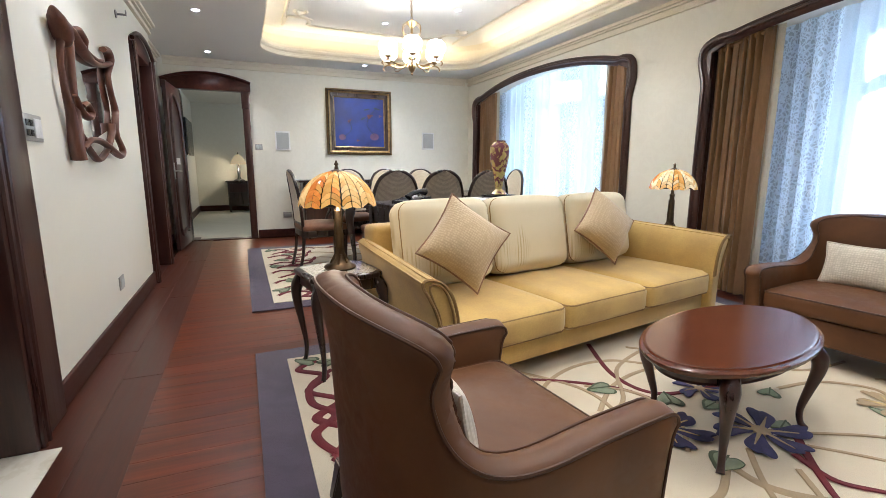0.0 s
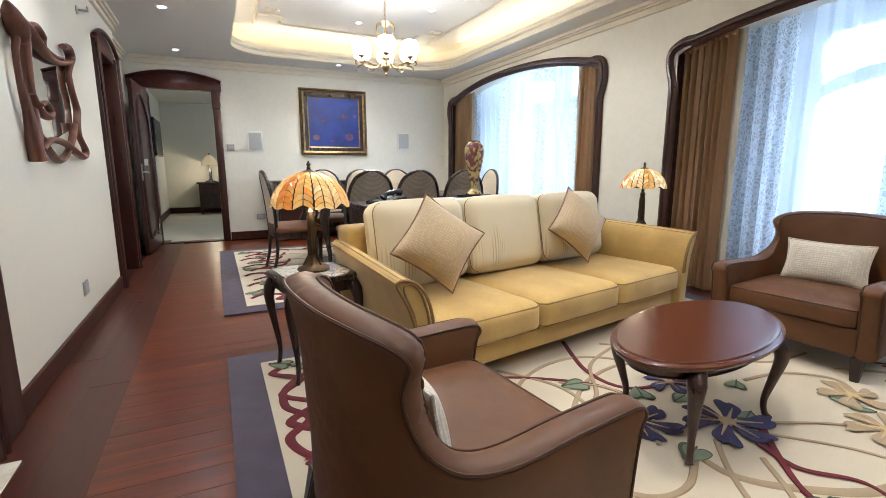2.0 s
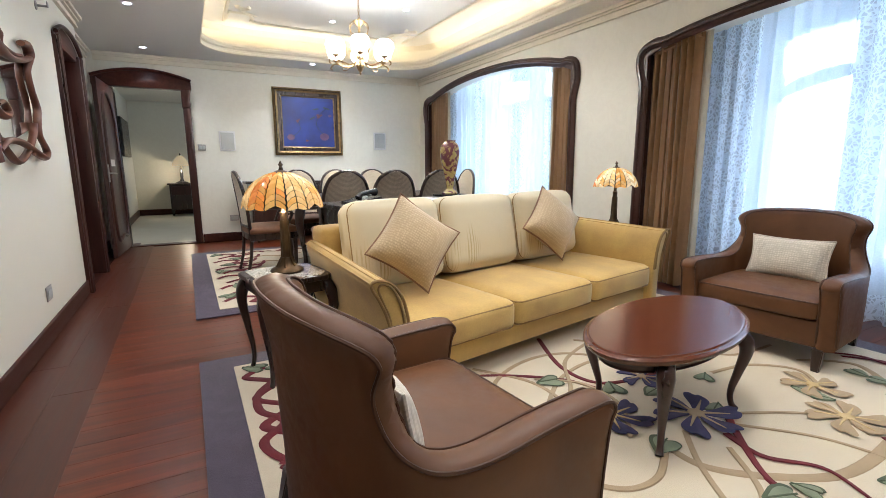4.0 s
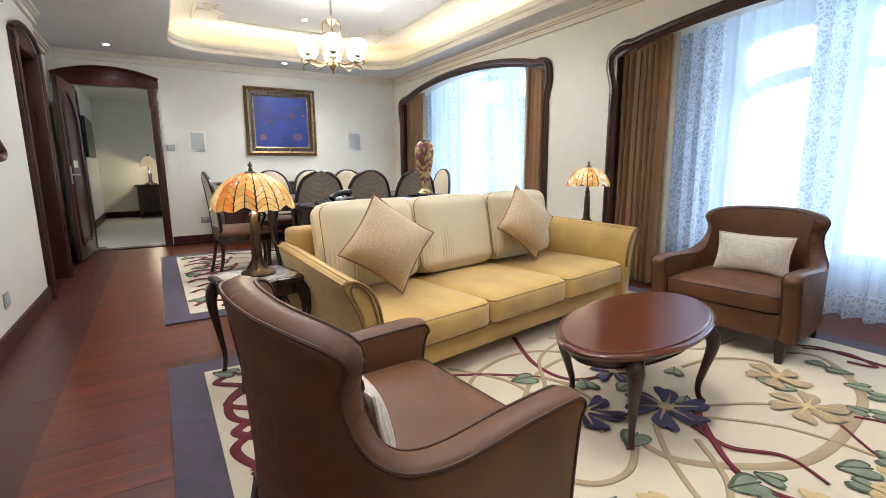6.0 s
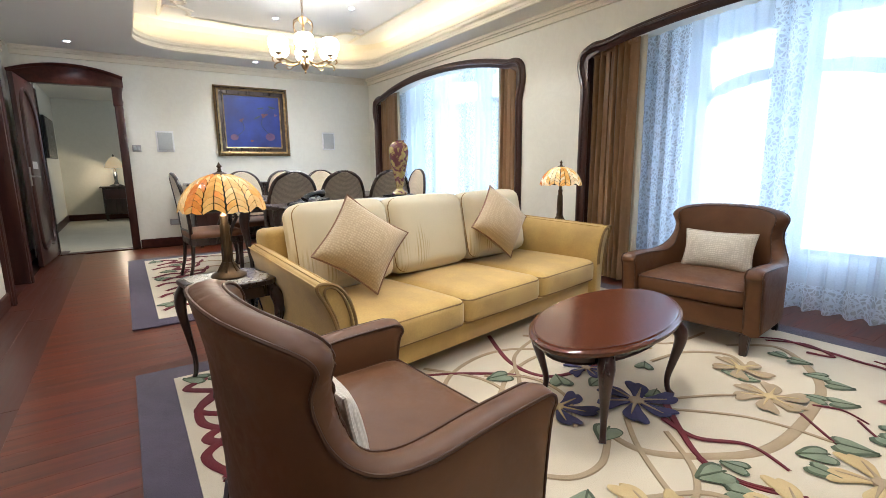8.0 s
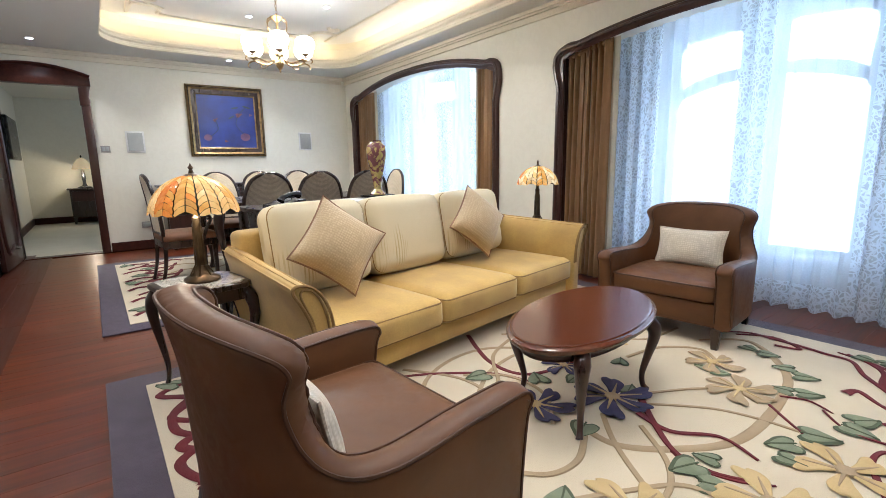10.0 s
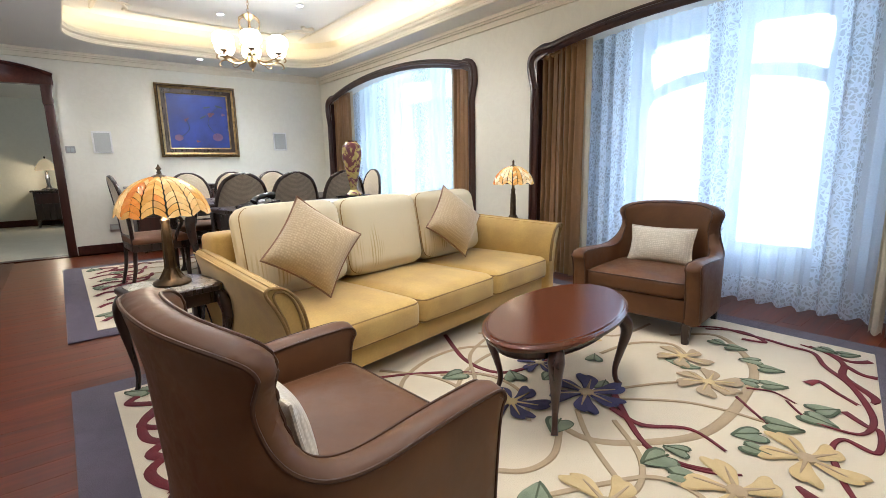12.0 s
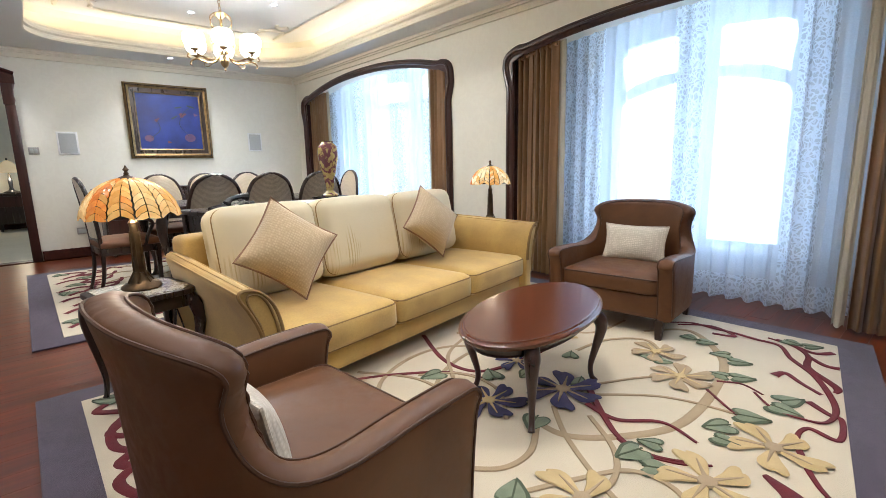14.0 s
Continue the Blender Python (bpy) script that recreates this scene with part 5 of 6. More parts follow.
def glass_lamp(m, radius, height, label, tones):
    """A lamp whose dome is made of rows of leaf-shaped glass pieces in dark lead."""
    l = thing("table_lamp", m, label, "lamp", "leaded glass lamps")
    part("base", lathe([(0.075, 0), (0.082, 0.008), (0.076, 0.018), (0.05, 0.03), (0.03, 0.055), (0.024, 0.075)], 24), BRONZE, l)
    stem = part("stem", lathe([(0.022, 0.07), (0.018, 0.12), (0.021, 0.2), (0.017, 0.28), (0.021, 0.30), (0.012, 0.31), (0.012, height - 0.03)], 16), BRONZE, l)
    for k in range(6):
        a = radians(60 * k)
        part("stem_rib", tube([(0.05 * math.cos(a), 0.05 * math.sin(a), 0.03), (0.024 * math.cos(a), 0.024 * math.sin(a), 0.08), (0.02 * math.cos(a), 0.02 * math.sin(a), 0.26)], [0.007, 0.004, 0.003], 5), BRONZE, stem)
    top = height - 0.045
    drop = radius * 0.84

    def dome(u, v):
        """u: turn, v: 0 at the crown, 1 at the rim."""
        a = v * radians(80)
        r = radius * math.sin(a) / math.sin(radians(80))
        z = top - drop * (1 - math.cos(a)) / (1 - math.cos(radians(80)))
        return Vector((r * math.cos(u), r * math.sin(u), z))

    shade = part("shade", lathe([(max(0.004, dome(0, v / 10).xy.length - 0.004), dome(0, v / 10).z - 0.003) for v in range(10, 0, -1)], 40), BLACKP, l, "dome of leaf-shaped amber glass")
    rnd = random.Random(int(radius * 1000))
    fronds = 12
    for k in range(fronds):
        tone = rnd.random()
        u0 = 2 * math.pi * k / fronds
        half = math.pi / fronds
        for j in range(8):
            start = 0.07 + 0.056 * (k % 2)
            va, vb = start + 0.113 * j, start + 0.113 * (j + 1)
            for s in (-1, 1):
                # leaflet, leaning from the frond's rib outwards and down
                tip = 0.17
                q = [(0.02, va), (0.50, va + 0.035), (0.90, va + tip * 0.62), (0.98, vb + tip * 0.30), (0.92, vb + tip * 0.60), (0.50, vb + 0.035), (0.02, vb - 0.004)]
                c = (sum(a for a, _ in q) / len(q), sum(b for _, b in q) / len(q))
                bm = bmesh.new()
                vs = []
                for a, b in q:
                    a, b = c[0] + (a - c[0]) * 0.93, c[1] + (b - c[1]) * 0.93
                    p = dome(u0 + s * a * half, min(1.05, b))
                    vs.append(bm.verts.new(p * 1.0))
                f = bm.faces.new(vs if s < 0 else vs[::-1])
                ctr = Vector((0, 0, top - drop))
                bm.normal_update()
                if f.normal.dot(f.calc_center_median() - ctr) < 0:
                    f.normal_flip()
                ext = bmesh.ops.extrude_face_region(bm, geom=[f])
                for v in (g for g in ext["geom"] if isinstance(g, bmesh.types.BMVert)):
                    v.co += (v.co - ctr).normalized() * 0.004
                bmesh.ops.recalc_face_normals(bm, faces=bm.faces)
                pick = tone if rnd.random() < 0.72 else rnd.random()
                part("glass_piece", bm, AMBER if pick < tones[0] else HONEY if pick < tones[1] else CREAMG if pick < tones[2] else ORANGE, shade, smooth=0)
    part("cap", lathe([(0.045, top - 0.012), (0.03, top + 0.004), (0.008, top + 0.012)], 16), BRONZE, l)
    part("finial", lathe([(0.004, top + 0.01), (0.011, top + 0.02), (0.006, top + 0.028), (0.013, top + 0.036), (0.006, top + 0.045), (0.002, top + 0.055)], 12), BRONZE, l)
    return l


TABLE_A, TABLE_B = (0.425, 2.92, 10), (3.20, 3.33, 8)
for x, y, a in (TABLE_A, TABLE_B):
    side_table(pose(x, y, 0, 0, 0, a))
glass_lamp(pose(0.435, 2.92, 0.539, 0, 0, 10), 0.188, 0.540, "lit leaded amber glass lamp on a bronze stem", (0.30, 0.90, 0.90))
glass_lamp(pose(3.17, 3.28, 0.539, 0, 0, 25), 0.172, 0.545, "lit leaded cream glass lamp on a bronze stem", (0.12, 0.55, 0.98))
lamp("lamp_bulb", "POINT", 2.2, WARM, pose(0.43, 2.90, 0.85), radius=0.03)
lamp("lamp_bulb", "POINT", 2.2, WARM, pose(3.17, 3.28, 0.85), radius=0.03)
part_cord = tagged(part("lamp_cord", tube(smooth_line([(0.55, 3.02, 0.50), (0.60, 3.02, 0.30), (0.62, 3.0, 0.05), (0.68, 3.1, 0.006), (0.8, 3.25, 0.006)], 6), 0.004, 6), BLACKP), "thin black lamp cord hanging behind the side table", "cord")

# ---- desk behind the sofa ----
DESK = pose(0.98, 3.50, 0, 0, 0, 9.5)
desk = thing("desk", DESK, "dark wooden writing desk behind the sofa", "desk")
DW, DD, DH = 1.50, 0.66, 0.79
part("desktop", box((0, DW, 0, DD, DH - 0.03, DH), bevel=0.008), WALNUT, desk)
part("apron", box((0.04, DW - 0.04, 0.04, 0.06, DH - 0.15, DH - 0.03)), WALNUT, desk)
part("apron", box((0.04, 0.06, 0.06, DD - 0.06, DH - 0.15, DH - 0.03)), WALNUT, desk)
part("apron", box((DW - 0.06, DW - 0.04, 0.06, DD - 0.06, DH - 0.15, DH - 0.03)), WALNUT, desk)
for x in (0.05, DW - 0.05):
    for y in (0.05, DD - 0.05):
        tapered_leg(desk, x, y, DH - 0.03, 0.028, 0.018)

vase = thing("vase", DESK @ pose(1.25, 0.54, DH), "tall amber cameo glass vase with purple flowers on the desk", "vase")
part("stand", box((-0.13, 0.13, -0.09, 0.09, 0, 0.02), bevel=0.005), BLACKP, vase, "dark flat stand")
part("body", lathe([(0.07, 0.02), (0.075, 0.03), (0.05, 0.05), (0.032, 0.07), (0.04, 0.14), (0.062, 0.24), (0.083, 0.34), (0.088, 0.40), (0.08, 0.45), (0.056, 0.478), (0.05, 0.486), (0.055, 0.495), (0.045, 0.495)], 28), CAMEO, vase)

phone = thing("telephone", DESK @ pose(0.20, 0.26, DH, 0, 0, 15), "black desk telephone on the writing desk", "telephone")
part("body", prism([(-0.11, 0.0), (0.11, 0.0), (0.11, 0.055), (-0.11, 0.025)], 0.2, "y", -0.1, 0.006), BLACKP, phone)
part("handset", tube(smooth_line([(-0.09, -0.06, 0.05), (-0.06, -0.06, 0.075), (0.02, -0.06, 0.09), (0.08, -0.06, 0.085)], 5), [0.028, 0.017, 0.017, 0.028], 10), BLACKP, phone)
for k in range(3):
    part("button", box((-0.02 + 0.03 * k, 0.0 + 0.03 * k, 0.0, 0.02, 0.04, 0.058)), WHITEP, phone)
folder = tagged(part("folder", box((0.42, 0.70, 0.16, 0.48, DH, DH + 0.018), bevel=0.004), BLACKP, m=DESK), "black leather folder on the desk", "folder")
sheet = tagged(part("paper_stack", box((0.75, 0.98, 0.22, 0.52, DH, DH + 0.006)), PAPERW, m=DESK), "white papers lying on the desk", "papers")
clock = thing("desk_ornament", DESK @ pose(0.30, 0.40, DH), "small black domed box on the desk", "box")
part("box", box((-0.09, 0.09, -0.06, 0.06, 0, 0.04), bevel=0.01), BLACKP, clock)
part("lid", lathe([(0.055, 0.04), (0.05, 0.055), (0.03, 0.07), (0.01, 0.075)], 16), BLACKP, clock)

bag = thing("waste_bin", pose(0.76, 3.62, 0), "dark round waste bin under the desk", "bin")
part("body", lathe([(0.11, 0.0), (0.13, 0.05), (0.14, 0.24), (0.133, 0.255), (0.125, 0.24)], 20), BLACKP, bag)

# ---- dining area ----
rug2 = rug("rug", 0.0, 3.42, 4.10, 6.98, 0.16, "ivory dining rug with maroon scrolls and a slate mauve border")
rnd = random.Random(8)
for k in range(11):
    y = 4.45 + 0.215 * k
    x = 0.30 + 0.06 * (k % 2)
    a = rnd.uniform(-0.03, 0.03)
    rug_band(rug2, ((x - 0.10, y), (x + 0.02 + a, y + 0.10), (x + 0.16, y + 0.02), (x + 0.10, y - 0.10), (x + 0.30, y - 0.06 + a), (x + 0.36, y + 0.10)), [0.035, 0.055, 0.04, 0.06, 0.03], MAROON, "scroll", 0.0165)
for k in range(7):
    y = 4.5 + 0.34 * k
    rug_band(rug2, ((0.55, y), (0.75, y + 0.16), (1.0, y + 0.05), (1.3, y + 0.2), (1.7, y)), 0.03, TANPILE)
    rug_leaf(rug2, 0.26 + 0.1 * (k % 3), y + 0.12, 0.15, 40 + 70 * k)
for k in range(8):
    x = 0.5 + 0.34 * k
    rug_band(rug2, ((x, 4.36), (x + 0.1, 4.46), (x + 0.22, 4.38), (x + 0.3, 4.5)), [0.03, 0.06, 0.03], MAROON, "scroll", 0.0165)
    rug_band(rug2, ((x, 6.70), (x + 0.1, 6.62), (x + 0.22, 6.72), (x + 0.3, 6.6)), [0.03, 0.06, 0.03], MAROON, "scroll", 0.0165)

dt = thing("dining_table", pose(1.80, 5.55, 0.014), "long dark wooden dining table with chairs round it", "table")
part("tabletop", box((-0.98, 0.98, -0.5, 0.5, 0.705, 0.74), bevel=0.012, seg=3), WALNUT, dt)
part("apron", box((-0.86, 0.86, -0.38, 0.38, 0.63, 0.705)), WALNUT, dt)
for sx in (-1, 1):
    for sy in (-1, 1):
        cabriole(dt, sx * 0.80, sy * 0.36, 0.68, (sx * 0.7, sy * 0.7), 1.5, material=WALNUT)


def dining_chair(m, cloth, arms, label):
    """Front towards +x; an oval-topped padded back in a dark bent frame."""
    c = thing("dining_chair", m, label, "chair", "chairs round the dining table")
    part("seat", pad(0.46, 0.47, 0.075, 0.03, 0.018, 8), SADDLE, c, "tan leather seat", m=pose(0.0, 0, 0.40))
    part("seat_frame", box((-0.225, 0.225, -0.228, 0.228, 0.345, 0.41), bevel=0.008), WALNUT, c)
    hoop = smooth_line([(-0.21, -0.205, 0.36), (-0.225, -0.215, 0.60), (-0.245, -0.212, 0.78), (-0.27, -0.165, 0.92), (-0.285, -0.085, 0.985), (-0.29, 0, 1.0), (-0.285, 0.085, 0.985), (-0.27, 0.165, 0.92), (-0.245, 0.212, 0.78), (-0.225, 0.215, 0.60), (-0.21, 0.205, 0.36)], 5)
    part("back_frame", tube(hoop, 0.0165, 8), WALNUT, c)
    n = len(hoop)
    bm = bmesh.new()
    for side in (0, 1):
        rows = []
        for i in range(n // 2):
            a, b = hoop[i], hoop[n - 1 - i]
            if a.z < 0.47:
                continue
            row = []
            for k in range(7):
                t = k / 6
                p = a.lerp(b, t)
                bulge = 0.028 * math.sin(math.pi * t) * (1 if side == 0 else -0.7)
                row.append(bm.verts.new(p + Vector((bulge + (0.006 if side == 0 else -0.006), 0, 0))))
            rows.append(row)
        for r0, r1 in zip(rows, rows[1:]):
            for k in range(6):
                q = (r0[k], r0[k + 1], r1[k + 1], r1[k])
                bm.faces.new(q if side == 0 else q[::-1])
    part("backrest", bm, cloth, c)
    part("back_rail", tube([(-0.222, -0.21, 0.47), (-0.215, 0, 0.475), (-0.222, 0.21, 0.47)], 0.014, 6), WALNUT, c)
    for s in (-1, 1):
        tapered_leg(c, 0.20, s * 0.20, 0.36, 0.022, 0.014)
        part("leg", tube(smooth_line([(-0.21, s * 0.205, 0.37), (-0.225, s * 0.205, 0.18), (-0.27, s * 0.205, 0.0)], 4), [0.018, 0.016, 0.013], 8), WALNUT, c)
        if arms:
            part("armrest", tube(smooth_line([(-0.235, s * 0.225, 0.655), (-0.08, s * 0.265, 0.66), (0.10, s * 0.275, 0.645), (0.17, s * 0.262, 0.60), (0.13, s * 0.245, 0.50), (0.10, s * 0.232, 0.40)], 5), 0.0155, 8), WALNUT, c)
    return c


NEARC, FARC = "dark bentwood dining chair with a grey woven oval back", "dark bentwood dining chair with a cream woven oval back"
first = dining_chair(pose(1.30, 4.95, 0.014, 0, 0, 90), WEAVE, False, NEARC)
for x in (1.76, 2.26):
    copy_thing(first, pose(x, 4.93, 0.014, 0, 0, 90))
far_first = dining_chair(pose(1.22, 6.15, 0.014, 0, 0, -90), CREAMW, False, FARC)
for x in (1.70, 2.18):
    copy_thing(far_first, pose(x, 6.15, 0.014, 0, 0, -90))
dining_chair(pose(0.72, 5.50, 0.014, 0, 0, 4), CREAMW, True, "dark dining armchair with a cream back at the table's head")
dining_chair(pose(2.86, 5.60, 0.014, 0, 0, 178), CREAMW, True, "dark dining armchair with a cream back beside the window")

board = thing("sideboard", pose(1.72, 7.74, 0), "low dark sideboard against the papered wall", "sideboard")
part("top", box((-0.98, 0.98, -0.24, 0.24, 0.83, 0.86), bevel=0.006), WALNUT, board)
part("body", box((-0.92, 0.92, -0.20, 0.22, 0.12, 0.83), bevel=0.004), WALNUT, board)
for k in range(4):
    d = part("door", box((-0.90 + 0.452 * k, -0.458 + 0.452 * k, -0.222, -0.201, 0.16, 0.80), bevel=0.006), MAHOGANY, board)
    part("knob", lathe([(0.008, 0), (0.014, 0.012), (0.006, 0.02)], 10, m=pose(-0.50 + 0.452 * k, -0.222, 0.5, 90)), BRASS, d)
for sx in (-1, 1):
    for y in (-0.17, 0.17):
        tapered_leg(board, sx * 0.86, y, 0.13, 0.028, 0.018)


# ---- chandelier ----
def chandelier(m):
    c = thing("chandelier", m, "aged brass chandelier with lit opal glass bells", "chandelier")
    part("canopy", lathe([(0.075, 0.865), (0.07, 0.84), (0.03, 0.81), (0.008, 0.79)], 20), BRASS, c)
    for k in range(9):
        ring = [(0.011 * math.cos(a), 0.0, 0.018 * math.sin(a)) for a in (2 * math.pi * i / 10 for i in range(10))]
        part("chain_link", tube(ring, 0.003, 5, closed=True), BRASS, c, m=pose(0, 0, 0.775 - 0.027 * k, 0, 0, 90 * (k % 2)))
    part("stem", lathe([(0.004, 0.0), (0.012, 0.014), (0.006, 0.026), (0.03, 0.05), (0.042, 0.085), (0.034, 0.12), (0.014, 0.14), (0.05, 0.16), (0.052, 0.172), (0.016, 0.18), (0.013, 0.30), (0.024, 0.34), (0.013, 0.38), (0.012, 0.46), (0.055, 0.50), (0.06, 0.512), (0.018, 0.52), (0.008, 0.545)], 18), BRASS, c)
    for k in range(6):
        a = radians(60 * k + 12)
        ca, sa = math.cos(a), math.sin(a)

        def at(r, z):
            return (r * ca, r * sa, z)

        arm = part("arm", tube(smooth_line([at(0.03, 0.20), at(0.055, 0.12), at(0.12, 0.085), at(0.20, 0.10), at(0.27, 0.125), at(0.325, 0.115), at(0.345, 0.085), at(0.325, 0.07)], 6), [0.009, 0.009, 0.008, 0.007, 0.005], 6), BRASS, c)
        part("scroll", tube(smooth_line([at(0.12, 0.087), at(0.16, 0.055), at(0.20, 0.06), at(0.20, 0.085), at(0.175, 0.08)], 5), 0.0045, 5), BRASS, arm)
        part("upper_scroll", tube(smooth_line([at(0.045, 0.51), at(0.10, 0.47), at(0.095, 0.40), at(0.055, 0.36), at(0.075, 0.29), at(0.11, 0.24), at(0.085, 0.21), at(0.055, 0.225)], 5), 0.0048, 5), BRASS, c)
        part("cup", lathe([(0.006, 0.125), (0.012, 0.14), (0.036, 0.152), (0.040, 0.16), (0.012, 0.162)], 14, m=Matrix.Translation((0.275 * ca, 0.275 * sa, 0))), BRASS, arm)
        part("glass_bell", lathe([(0.024, 0.162), (0.056, 0.175), (0.084, 0.208), (0.092, 0.245), (0.085, 0.282), (0.060, 0.308), (0.03, 0.316)], 20, m=Matrix.Translation((0.275 * ca, 0.275 * sa, 0))), GLOBE, arm, "lit opal glass bell")
    return c


chandelier(pose(1.68, 5.30, 1.98))


# ---- on the walls ----
def picture(x, z, w, h):
    p = thing("painting", pose(x, 8.0, z), "blue canvas of lilies in a broad gilt frame", "painting")

    def border(o, i, y0, y1, material, name):
        bm = bmesh.new()
        a, b = (w / 2 + o, h / 2 + o), (w / 2 + i, h / 2 + i)
        lo = [(-a[0], y0, -a[1]), (a[0], y0, -a[1]), (a[0], y0, a[1]), (-a[0], y0, a[1])]
        hi = [(-b[0], y1, -b[1]), (b[0], y1, -b[1]), (b[0], y1, b[1]), (-b[0], y1, b[1])]
        back = [(q[0], -0.002, q[2]) for q in lo]
        inn = [(q[0], -0.012, q[2]) for q in hi]
        part(name, loops([back, lo, hi, inn], bm), material, p, smooth=20)

    border(0.0, -0.022, -0.03, -0.055, GILT, "outer_frame")
    border(-0.023, -0.034, -0.042, -0.050, WALNUT, "frame_groove")
    border(-0.035, -0.062, -0.052, -0.040, GILT, "frame_slope")
    border(-0.063, -0.112, -0.038, -0.031, WALNUT, "frame_inset")
    border(-0.113, -0.128, -0.034, -0.026, GILT, "slip")
    W, H = w / 2 - 0.128, h / 2 - 0.128
    part("canvas", box((-W, W, -0.02, -0.006, -H, H)), CANVAS_BLUE, p, "deep blue painted canvas")
    y = -0.0225

    def dab(u, v, size, n, material, squash=0.6, turn=0):
        pts = []
        for k in range(14):
            a = 2 * math.pi * k / 14
            r = size * (0.75 + 0.25 * math.cos(n * a))
            px, pz = r * math.cos(a), r * math.sin(a) * squash
            t = radians(turn)
            pts.append((u * W + px * math.cos(t) - pz * math.sin(t), v * H + px * math.sin(t) + pz * math.cos(t)))
        part("brushwork", prism(pts, 0.003, "y", y), material, p, smooth=0)

    for u, v, s, n, mt, q, t in ((0.42, 0.28, 0.06, 3, RED, 0.6, 20), (0.30, 0.55, 0.05, 2, GREENP, 0.4, 10), (0.72, 0.60, 0.055, 2, GREENP, 0.4, -15), (0.15, 0.18, 0.05, 2, GREENP, 0.4, 30), (-0.42, 0.06, 0.045, 3, RED, 0.5, 40), (0.60, -0.58, 0.07, 0, PINKP, 0.8, 0), (-0.72, -0.62, 0.055, 0, PINKP, 0.8, 0), (-0.10, -0.75, 0.03, 3, RED, 0.6, 0), (0.85, 0.30, 0.03, 3, PINKP, 0.8, 0)):
        dab(u, v, s, n, mt, q, t)
    for pts in (((0.42, 0.28), (0.30, -0.1), (0.58, -0.5)), ((-0.42, 0.06), (-0.35, -0.3), (-0.65, -0.6)), ((0.72, 0.6), (0.5, 0.4), (0.42, 0.28))):
        part("stem", tube(smooth_line([(a * W, y, b * H) for a, b in pts], 5), 0.003, 4), GREENP, p)


picture(1.75, 1.732, 1.025, 0.985)


def wall_speaker(x, z):
    s = thing("wall_speaker", pose(x, 8.0, z), "white-framed flush wall loudspeaker with a grey grille", "speaker", "wall speakers")
    part("frame", box((-0.105, 0.105, -0.014, -0.001, -0.138, 0.138), bevel=0.004), WHITEP, s)
    part("grille", box((-0.086, 0.086, -0.018, -0.0145, -0.118, 0.118), bevel=0.002), GRILLE, s, "grey cloth grille")


wall_speaker(0.59, 1.43), wall_speaker(2.90, 1.475)


def plate(m, w, h, material, label, category, keys=0):
    p = thing(category.replace(" ", "_"), m, label, category)
    part("plate", box((-w / 2, w / 2, -0.009, -0.001, -h / 2, h / 2), bevel=0.003), material, p)
    for k in range(keys):
        a = -w / 2 + 0.012 + (w - 0.024) * k / keys
        part("rocker", box((a + 0.003, a + (w - 0.024) / keys - 0.003, -0.013, -0.0095, -h * 0.3, h * 0.3), bevel=0.002), GRILLE if material is STEEL else WHITEP, p)


plate(pose(0.255, 8.0, 1.335), 0.10, 0.085, STEEL, "steel light switch plate on the papered wall", "light switch", 2)
plate(pose(0.60, 8.0, 0.33), 0.12, 0.085, STEEL, "steel power socket above the baseboard", "power socket", 1)
plate(pose(LEFT, 4.20, 0.285, 0, 0, 90), 0.12, 0.09, STEEL, "steel power socket on the papered wall", "power socket", 1)
plate(pose(-0.95, 6.75, 1.30, 0, 0, 90), 0.09, 0.12, WHITEP, "white switch plate beside the doorway", "light switch", 2)
ctl = thing("control_panel", pose(LEFT, 3.055, 1.215, 0, 0, 90), "steel room control panel with four dark keys and a screen", "switch")
part("plate", box((-0.095, 0.095, -0.01, -0.001, -0.055, 0.055), bevel=0.003), STEEL, ctl)
part("screen", box((0.01, 0.085, -0.0125, -0.0105, -0.04, 0.04), bevel=0.001), WHITEP, ctl)
for k in range(4):
    part("key", box((-0.08 + 0.04 * (k // 2), -0.05 + 0.04 * (k // 2), -0.0135, -0.0105, -0.035 + 0.04 * (k % 2), -0.008 + 0.04 * (k % 2)), bevel=0.001), BLACKP, ctl)

spr = thing("wall_sprinkler", pose(LEFT, 4.98, 2.19), "small steel sidewall sprinkler head below the cornice", "sprinkler")
part("rose", lathe([(0.03, 0.0), (0.03, 0.006), (0.012, 0.012)], 14, m=pose(0, 0, 0, 0, 90)), STEEL, spr)
part("nozzle", tube([(0.01, 0, 0), (0.07, 0, 0)], 0.008, 8), STEEL, spr)
part("deflector", box((0.066, 0.072, -0.018, 0.018, -0.006, 0.03), bevel=0.002), STEEL, spr)


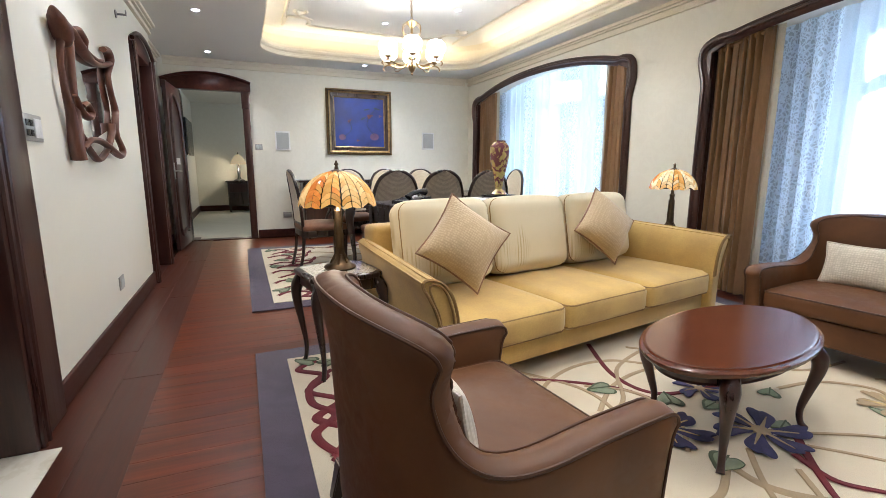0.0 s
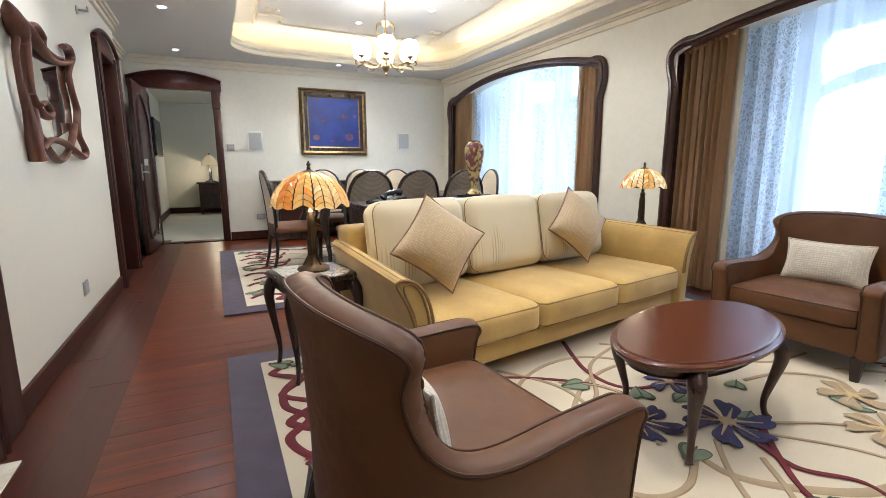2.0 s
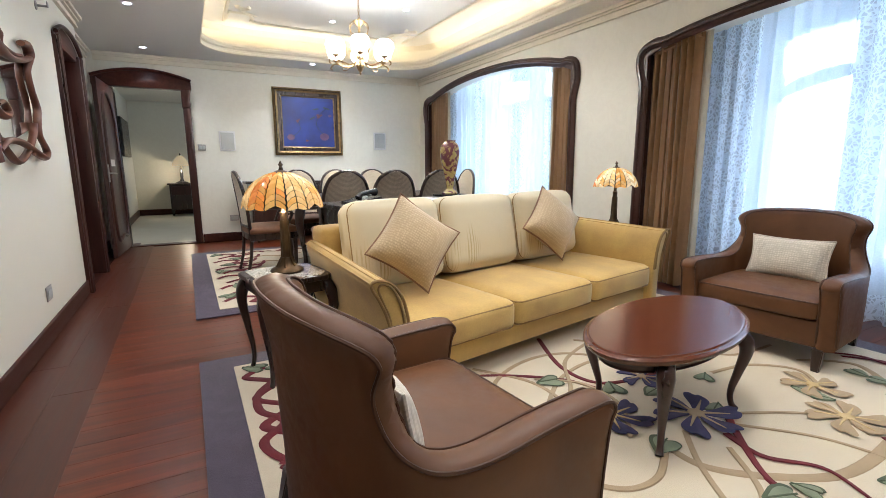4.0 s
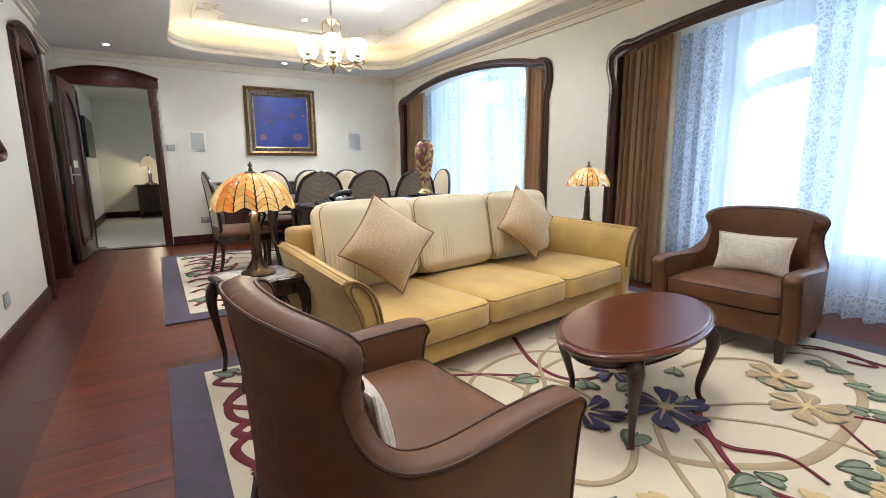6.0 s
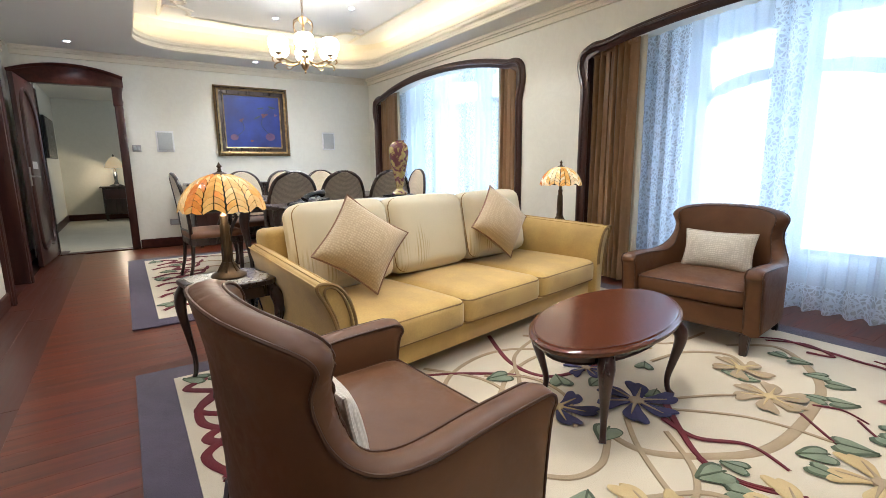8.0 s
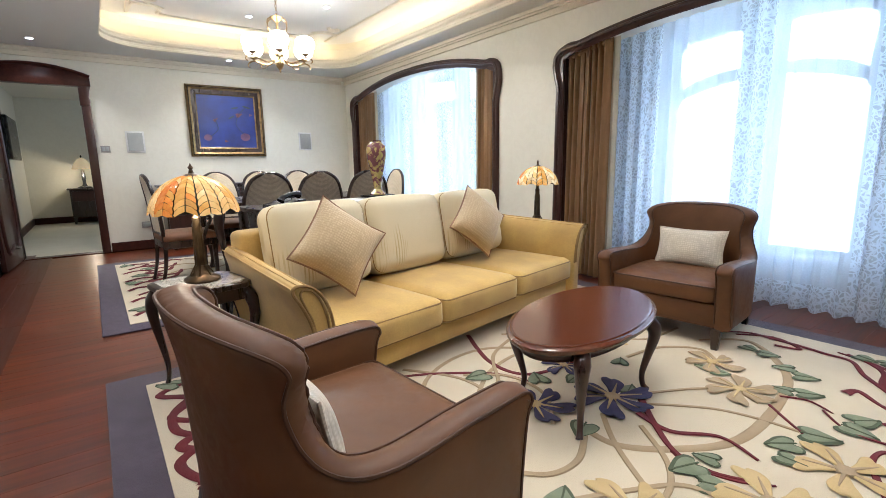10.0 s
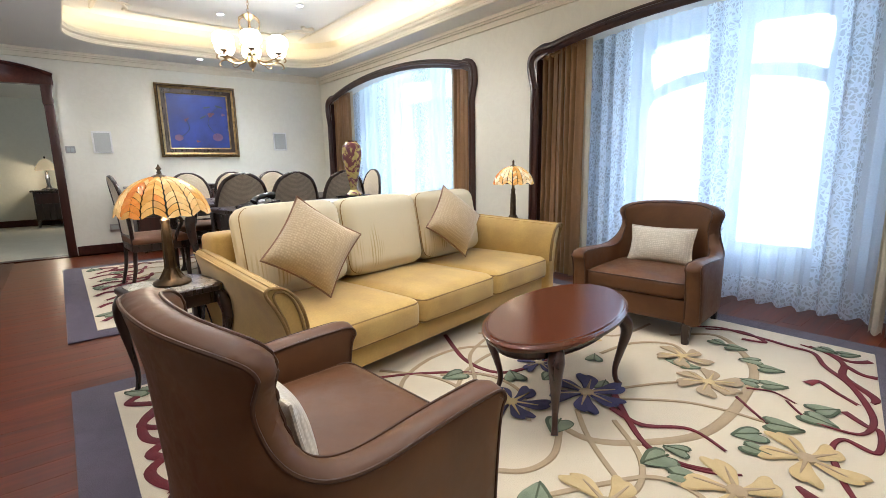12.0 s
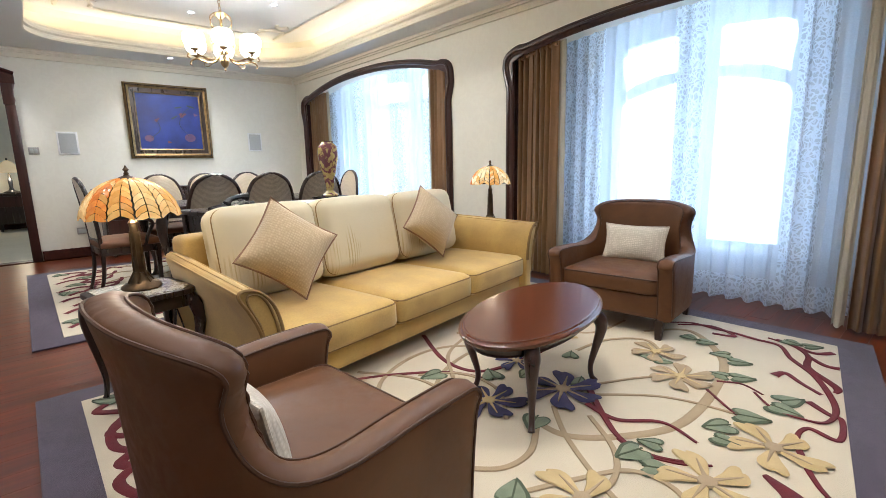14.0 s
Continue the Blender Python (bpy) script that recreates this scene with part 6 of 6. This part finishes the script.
# carved mirror; its frame has u along the wall and v up
def carved_mirror():
    mr = thing("wall_mirror", pose(LEFT, 4.02, 1.46), "art nouveau mirror in a twining carved wooden frame", "mirror")

    def P(u, v, d=0.035):
        return (d, u, v)

    glass = [(-0.44, 0.24), (-0.04, 0.215), (0.37, 0.27), (0.36, -0.14), (0.22, -0.18), (-0.24, -0.28), (-0.49, -0.29)]
    part("glass", prism(glass, 0.008, "x", 0.006), mirror_m, mr, "silvered mirror glass", smooth=0)

    def stem(name, pts, rad, deep=0.035):
        part(name, tube(smooth_line([P(*q[:2], q[2] if len(q) > 2 else deep) for q in pts], 7), rad, 10, flat=0.75), CARVED, mr)

    stem("bud", [(-0.655, 0.325), (-0.62, 0.29), (-0.57, 0.25), (-0.54, 0.21), (-0.51, 0.185)], [0.008, 0.036, 0.050, 0.044, 0.020], 0.045)
    stem("side_stem", [(-0.56, 0.20), (-0.60, 0.09), (-0.59, -0.03), (-0.545, -0.14), (-0.53, -0.27), (-0.51, -0.37)], [0.020, 0.014, 0.016, 0.024, 0.034, 0.038])
    stem("side_stem", [(-0.50, 0.30), (-0.44, 0.23), (-0.45, 0.10), (-0.46, -0.02), (-0.455, -0.13), (-0.48, -0.25), (-0.49, -0.36)], [0.018, 0.030, 0.026, 0.024, 0.024, 0.034, 0.030], 0.03)
    stem("top_branch", [(-0.54, 0.315), (-0.38, 0.28), (-0.25, 0.23), (-0.04, 0.20), (0.19, 0.22), (0.42, 0.275)], [0.012, 0.030, 0.036, 0.024, 0.020, 0.024])
    stem("leaf_lobe", [(-0.36, 0.29), (-0.23, 0.325), (-0.13, 0.295), (-0.10, 0.25), (0.10, 0.24), (0.26, 0.26)], [0.010, 0.026, 0.026, 0.014, 0.012, 0.012], 0.028)
    stem("side_stem", [(0.26, 0.33), (0.37, 0.345), (0.42, 0.29), (0.32, 0.18), (0.35, 0.07), (0.41, -0.03), (0.37, -0.12), (0.38, -0.20), (0.50, -0.29), (0.41, -0.335), (0.14, -0.305)], [0.022, 0.030, 0.028, 0.018, 0.018, 0.022, 0.022, 0.018, 0.022, 0.024, 0.012])
    stem("bottom_branch", [(-0.43, -0.31), (-0.28, -0.26), (-0.05, -0.26), (0.20, -0.30), (0.41, -0.335)], [0.014, 0.022, 0.024, 0.020, 0.018], 0.042)
    stem("bottom_branch", [(-0.40, -0.23), (-0.27, -0.32), (-0.12, -0.365), (0.10, -0.30), (0.25, -0.20), (0.27, -0.13)], [0.014, 0.020, 0.022, 0.020, 0.022, 0.028], 0.03)
    stem("curl", [(-0.50, -0.05), (-0.43, -0.12), (-0.31, -0.14), (-0.25, -0.11), (-0.31, -0.07), (-0.39, -0.09)], [0.014, 0.022, 0.026, 0.022, 0.018, 0.014], 0.05)


carved_mirror()

# ---- downlight trims ----
for k, (x, y, z) in enumerate([(a, b, 2.498) for a, b in DOWN] + [(a, b, 2.868) for a, b in COFFER_DOWN]):
    d = thing("downlight", pose(x, y, z), "small recessed ceiling downlight with a pale rim", "ceiling light", "recessed downlights")
    part("rim", lathe([(0.042, 0.0), (0.045, -0.004), (0.040, -0.007), (0.031, -0.004)], 18), WHITEP, d)
    part("lens", lathe([(0.030, -0.003), (0.028, -0.0055), (0.01, -0.006)], 14), BULB, d)

# ---- bedroom ----
stand = thing("nightstand", pose(-0.02, 12.70, 0), "dark wooden nightstand in the bedroom", "nightstand")
part("top", box((-0.34, 0.5, -0.27, 0.25, 0.69, 0.72), bevel=0.006), WALNUT, stand)
part("body", box((-0.30, 0.46, -0.23, 0.23, 0.14, 0.69), bevel=0.004), WALNUT, stand)
part("drawer", box((-0.27, 0.43, -0.248, -0.231, 0.46, 0.66), bevel=0.005), MAHOGANY, stand)
for sx in (-0.27, 0.43):
    for y in (-0.2, 0.2):
        tapered_leg(stand, sx, y, 0.15, 0.026, 0.018)
bl = thing("table_lamp", pose(-0.06, 12.64, 0.72), "small lit pale glass lamp on the nightstand", "lamp")
part("base", lathe([(0.13, 0.0), (0.12, 0.02), (0.045, 0.05), (0.028, 0.10), (0.036, 0.22), (0.022, 0.34), (0.012, 0.36), (0.012, 0.5)], 16), BLACKP, bl)
part("shade", lathe([(0.175, 0.38), (0.17, 0.42), (0.135, 0.50), (0.085, 0.57), (0.04, 0.60), (0.02, 0.61)], 24), CREAMG, bl, "pale lit glass dome")
part("finial", lathe([(0.01, 0.61), (0.018, 0.63), (0.005, 0.66)], 10), BLACKP, bl)
lamp("lamp_bulb", "POINT", 6, WARM, pose(-0.06, 12.55, 1.0), radius=0.04)
# soft fill added to brighten the bedroom; its east wall has no opening
lamp("bedroom_fill", "AREA", 11, DAY, look((2.5, 10.4, 1.5), (0, 10.4, 1.0)), size=2.4, size_y=1.6)
tv = thing("television", pose(-0.98, 11.4, 1.62, 0, 0, 90), "black flat television hung on the bedroom wall", "television")
part("housing", box((-0.62, 0.62, -0.07, -0.002, -0.35, 0.35), bevel=0.01), BLACKP, tv)
part("screen", box((-0.58, 0.58, -0.074, -0.0705, -0.31, 0.31)), BLACKP, tv)
planks()
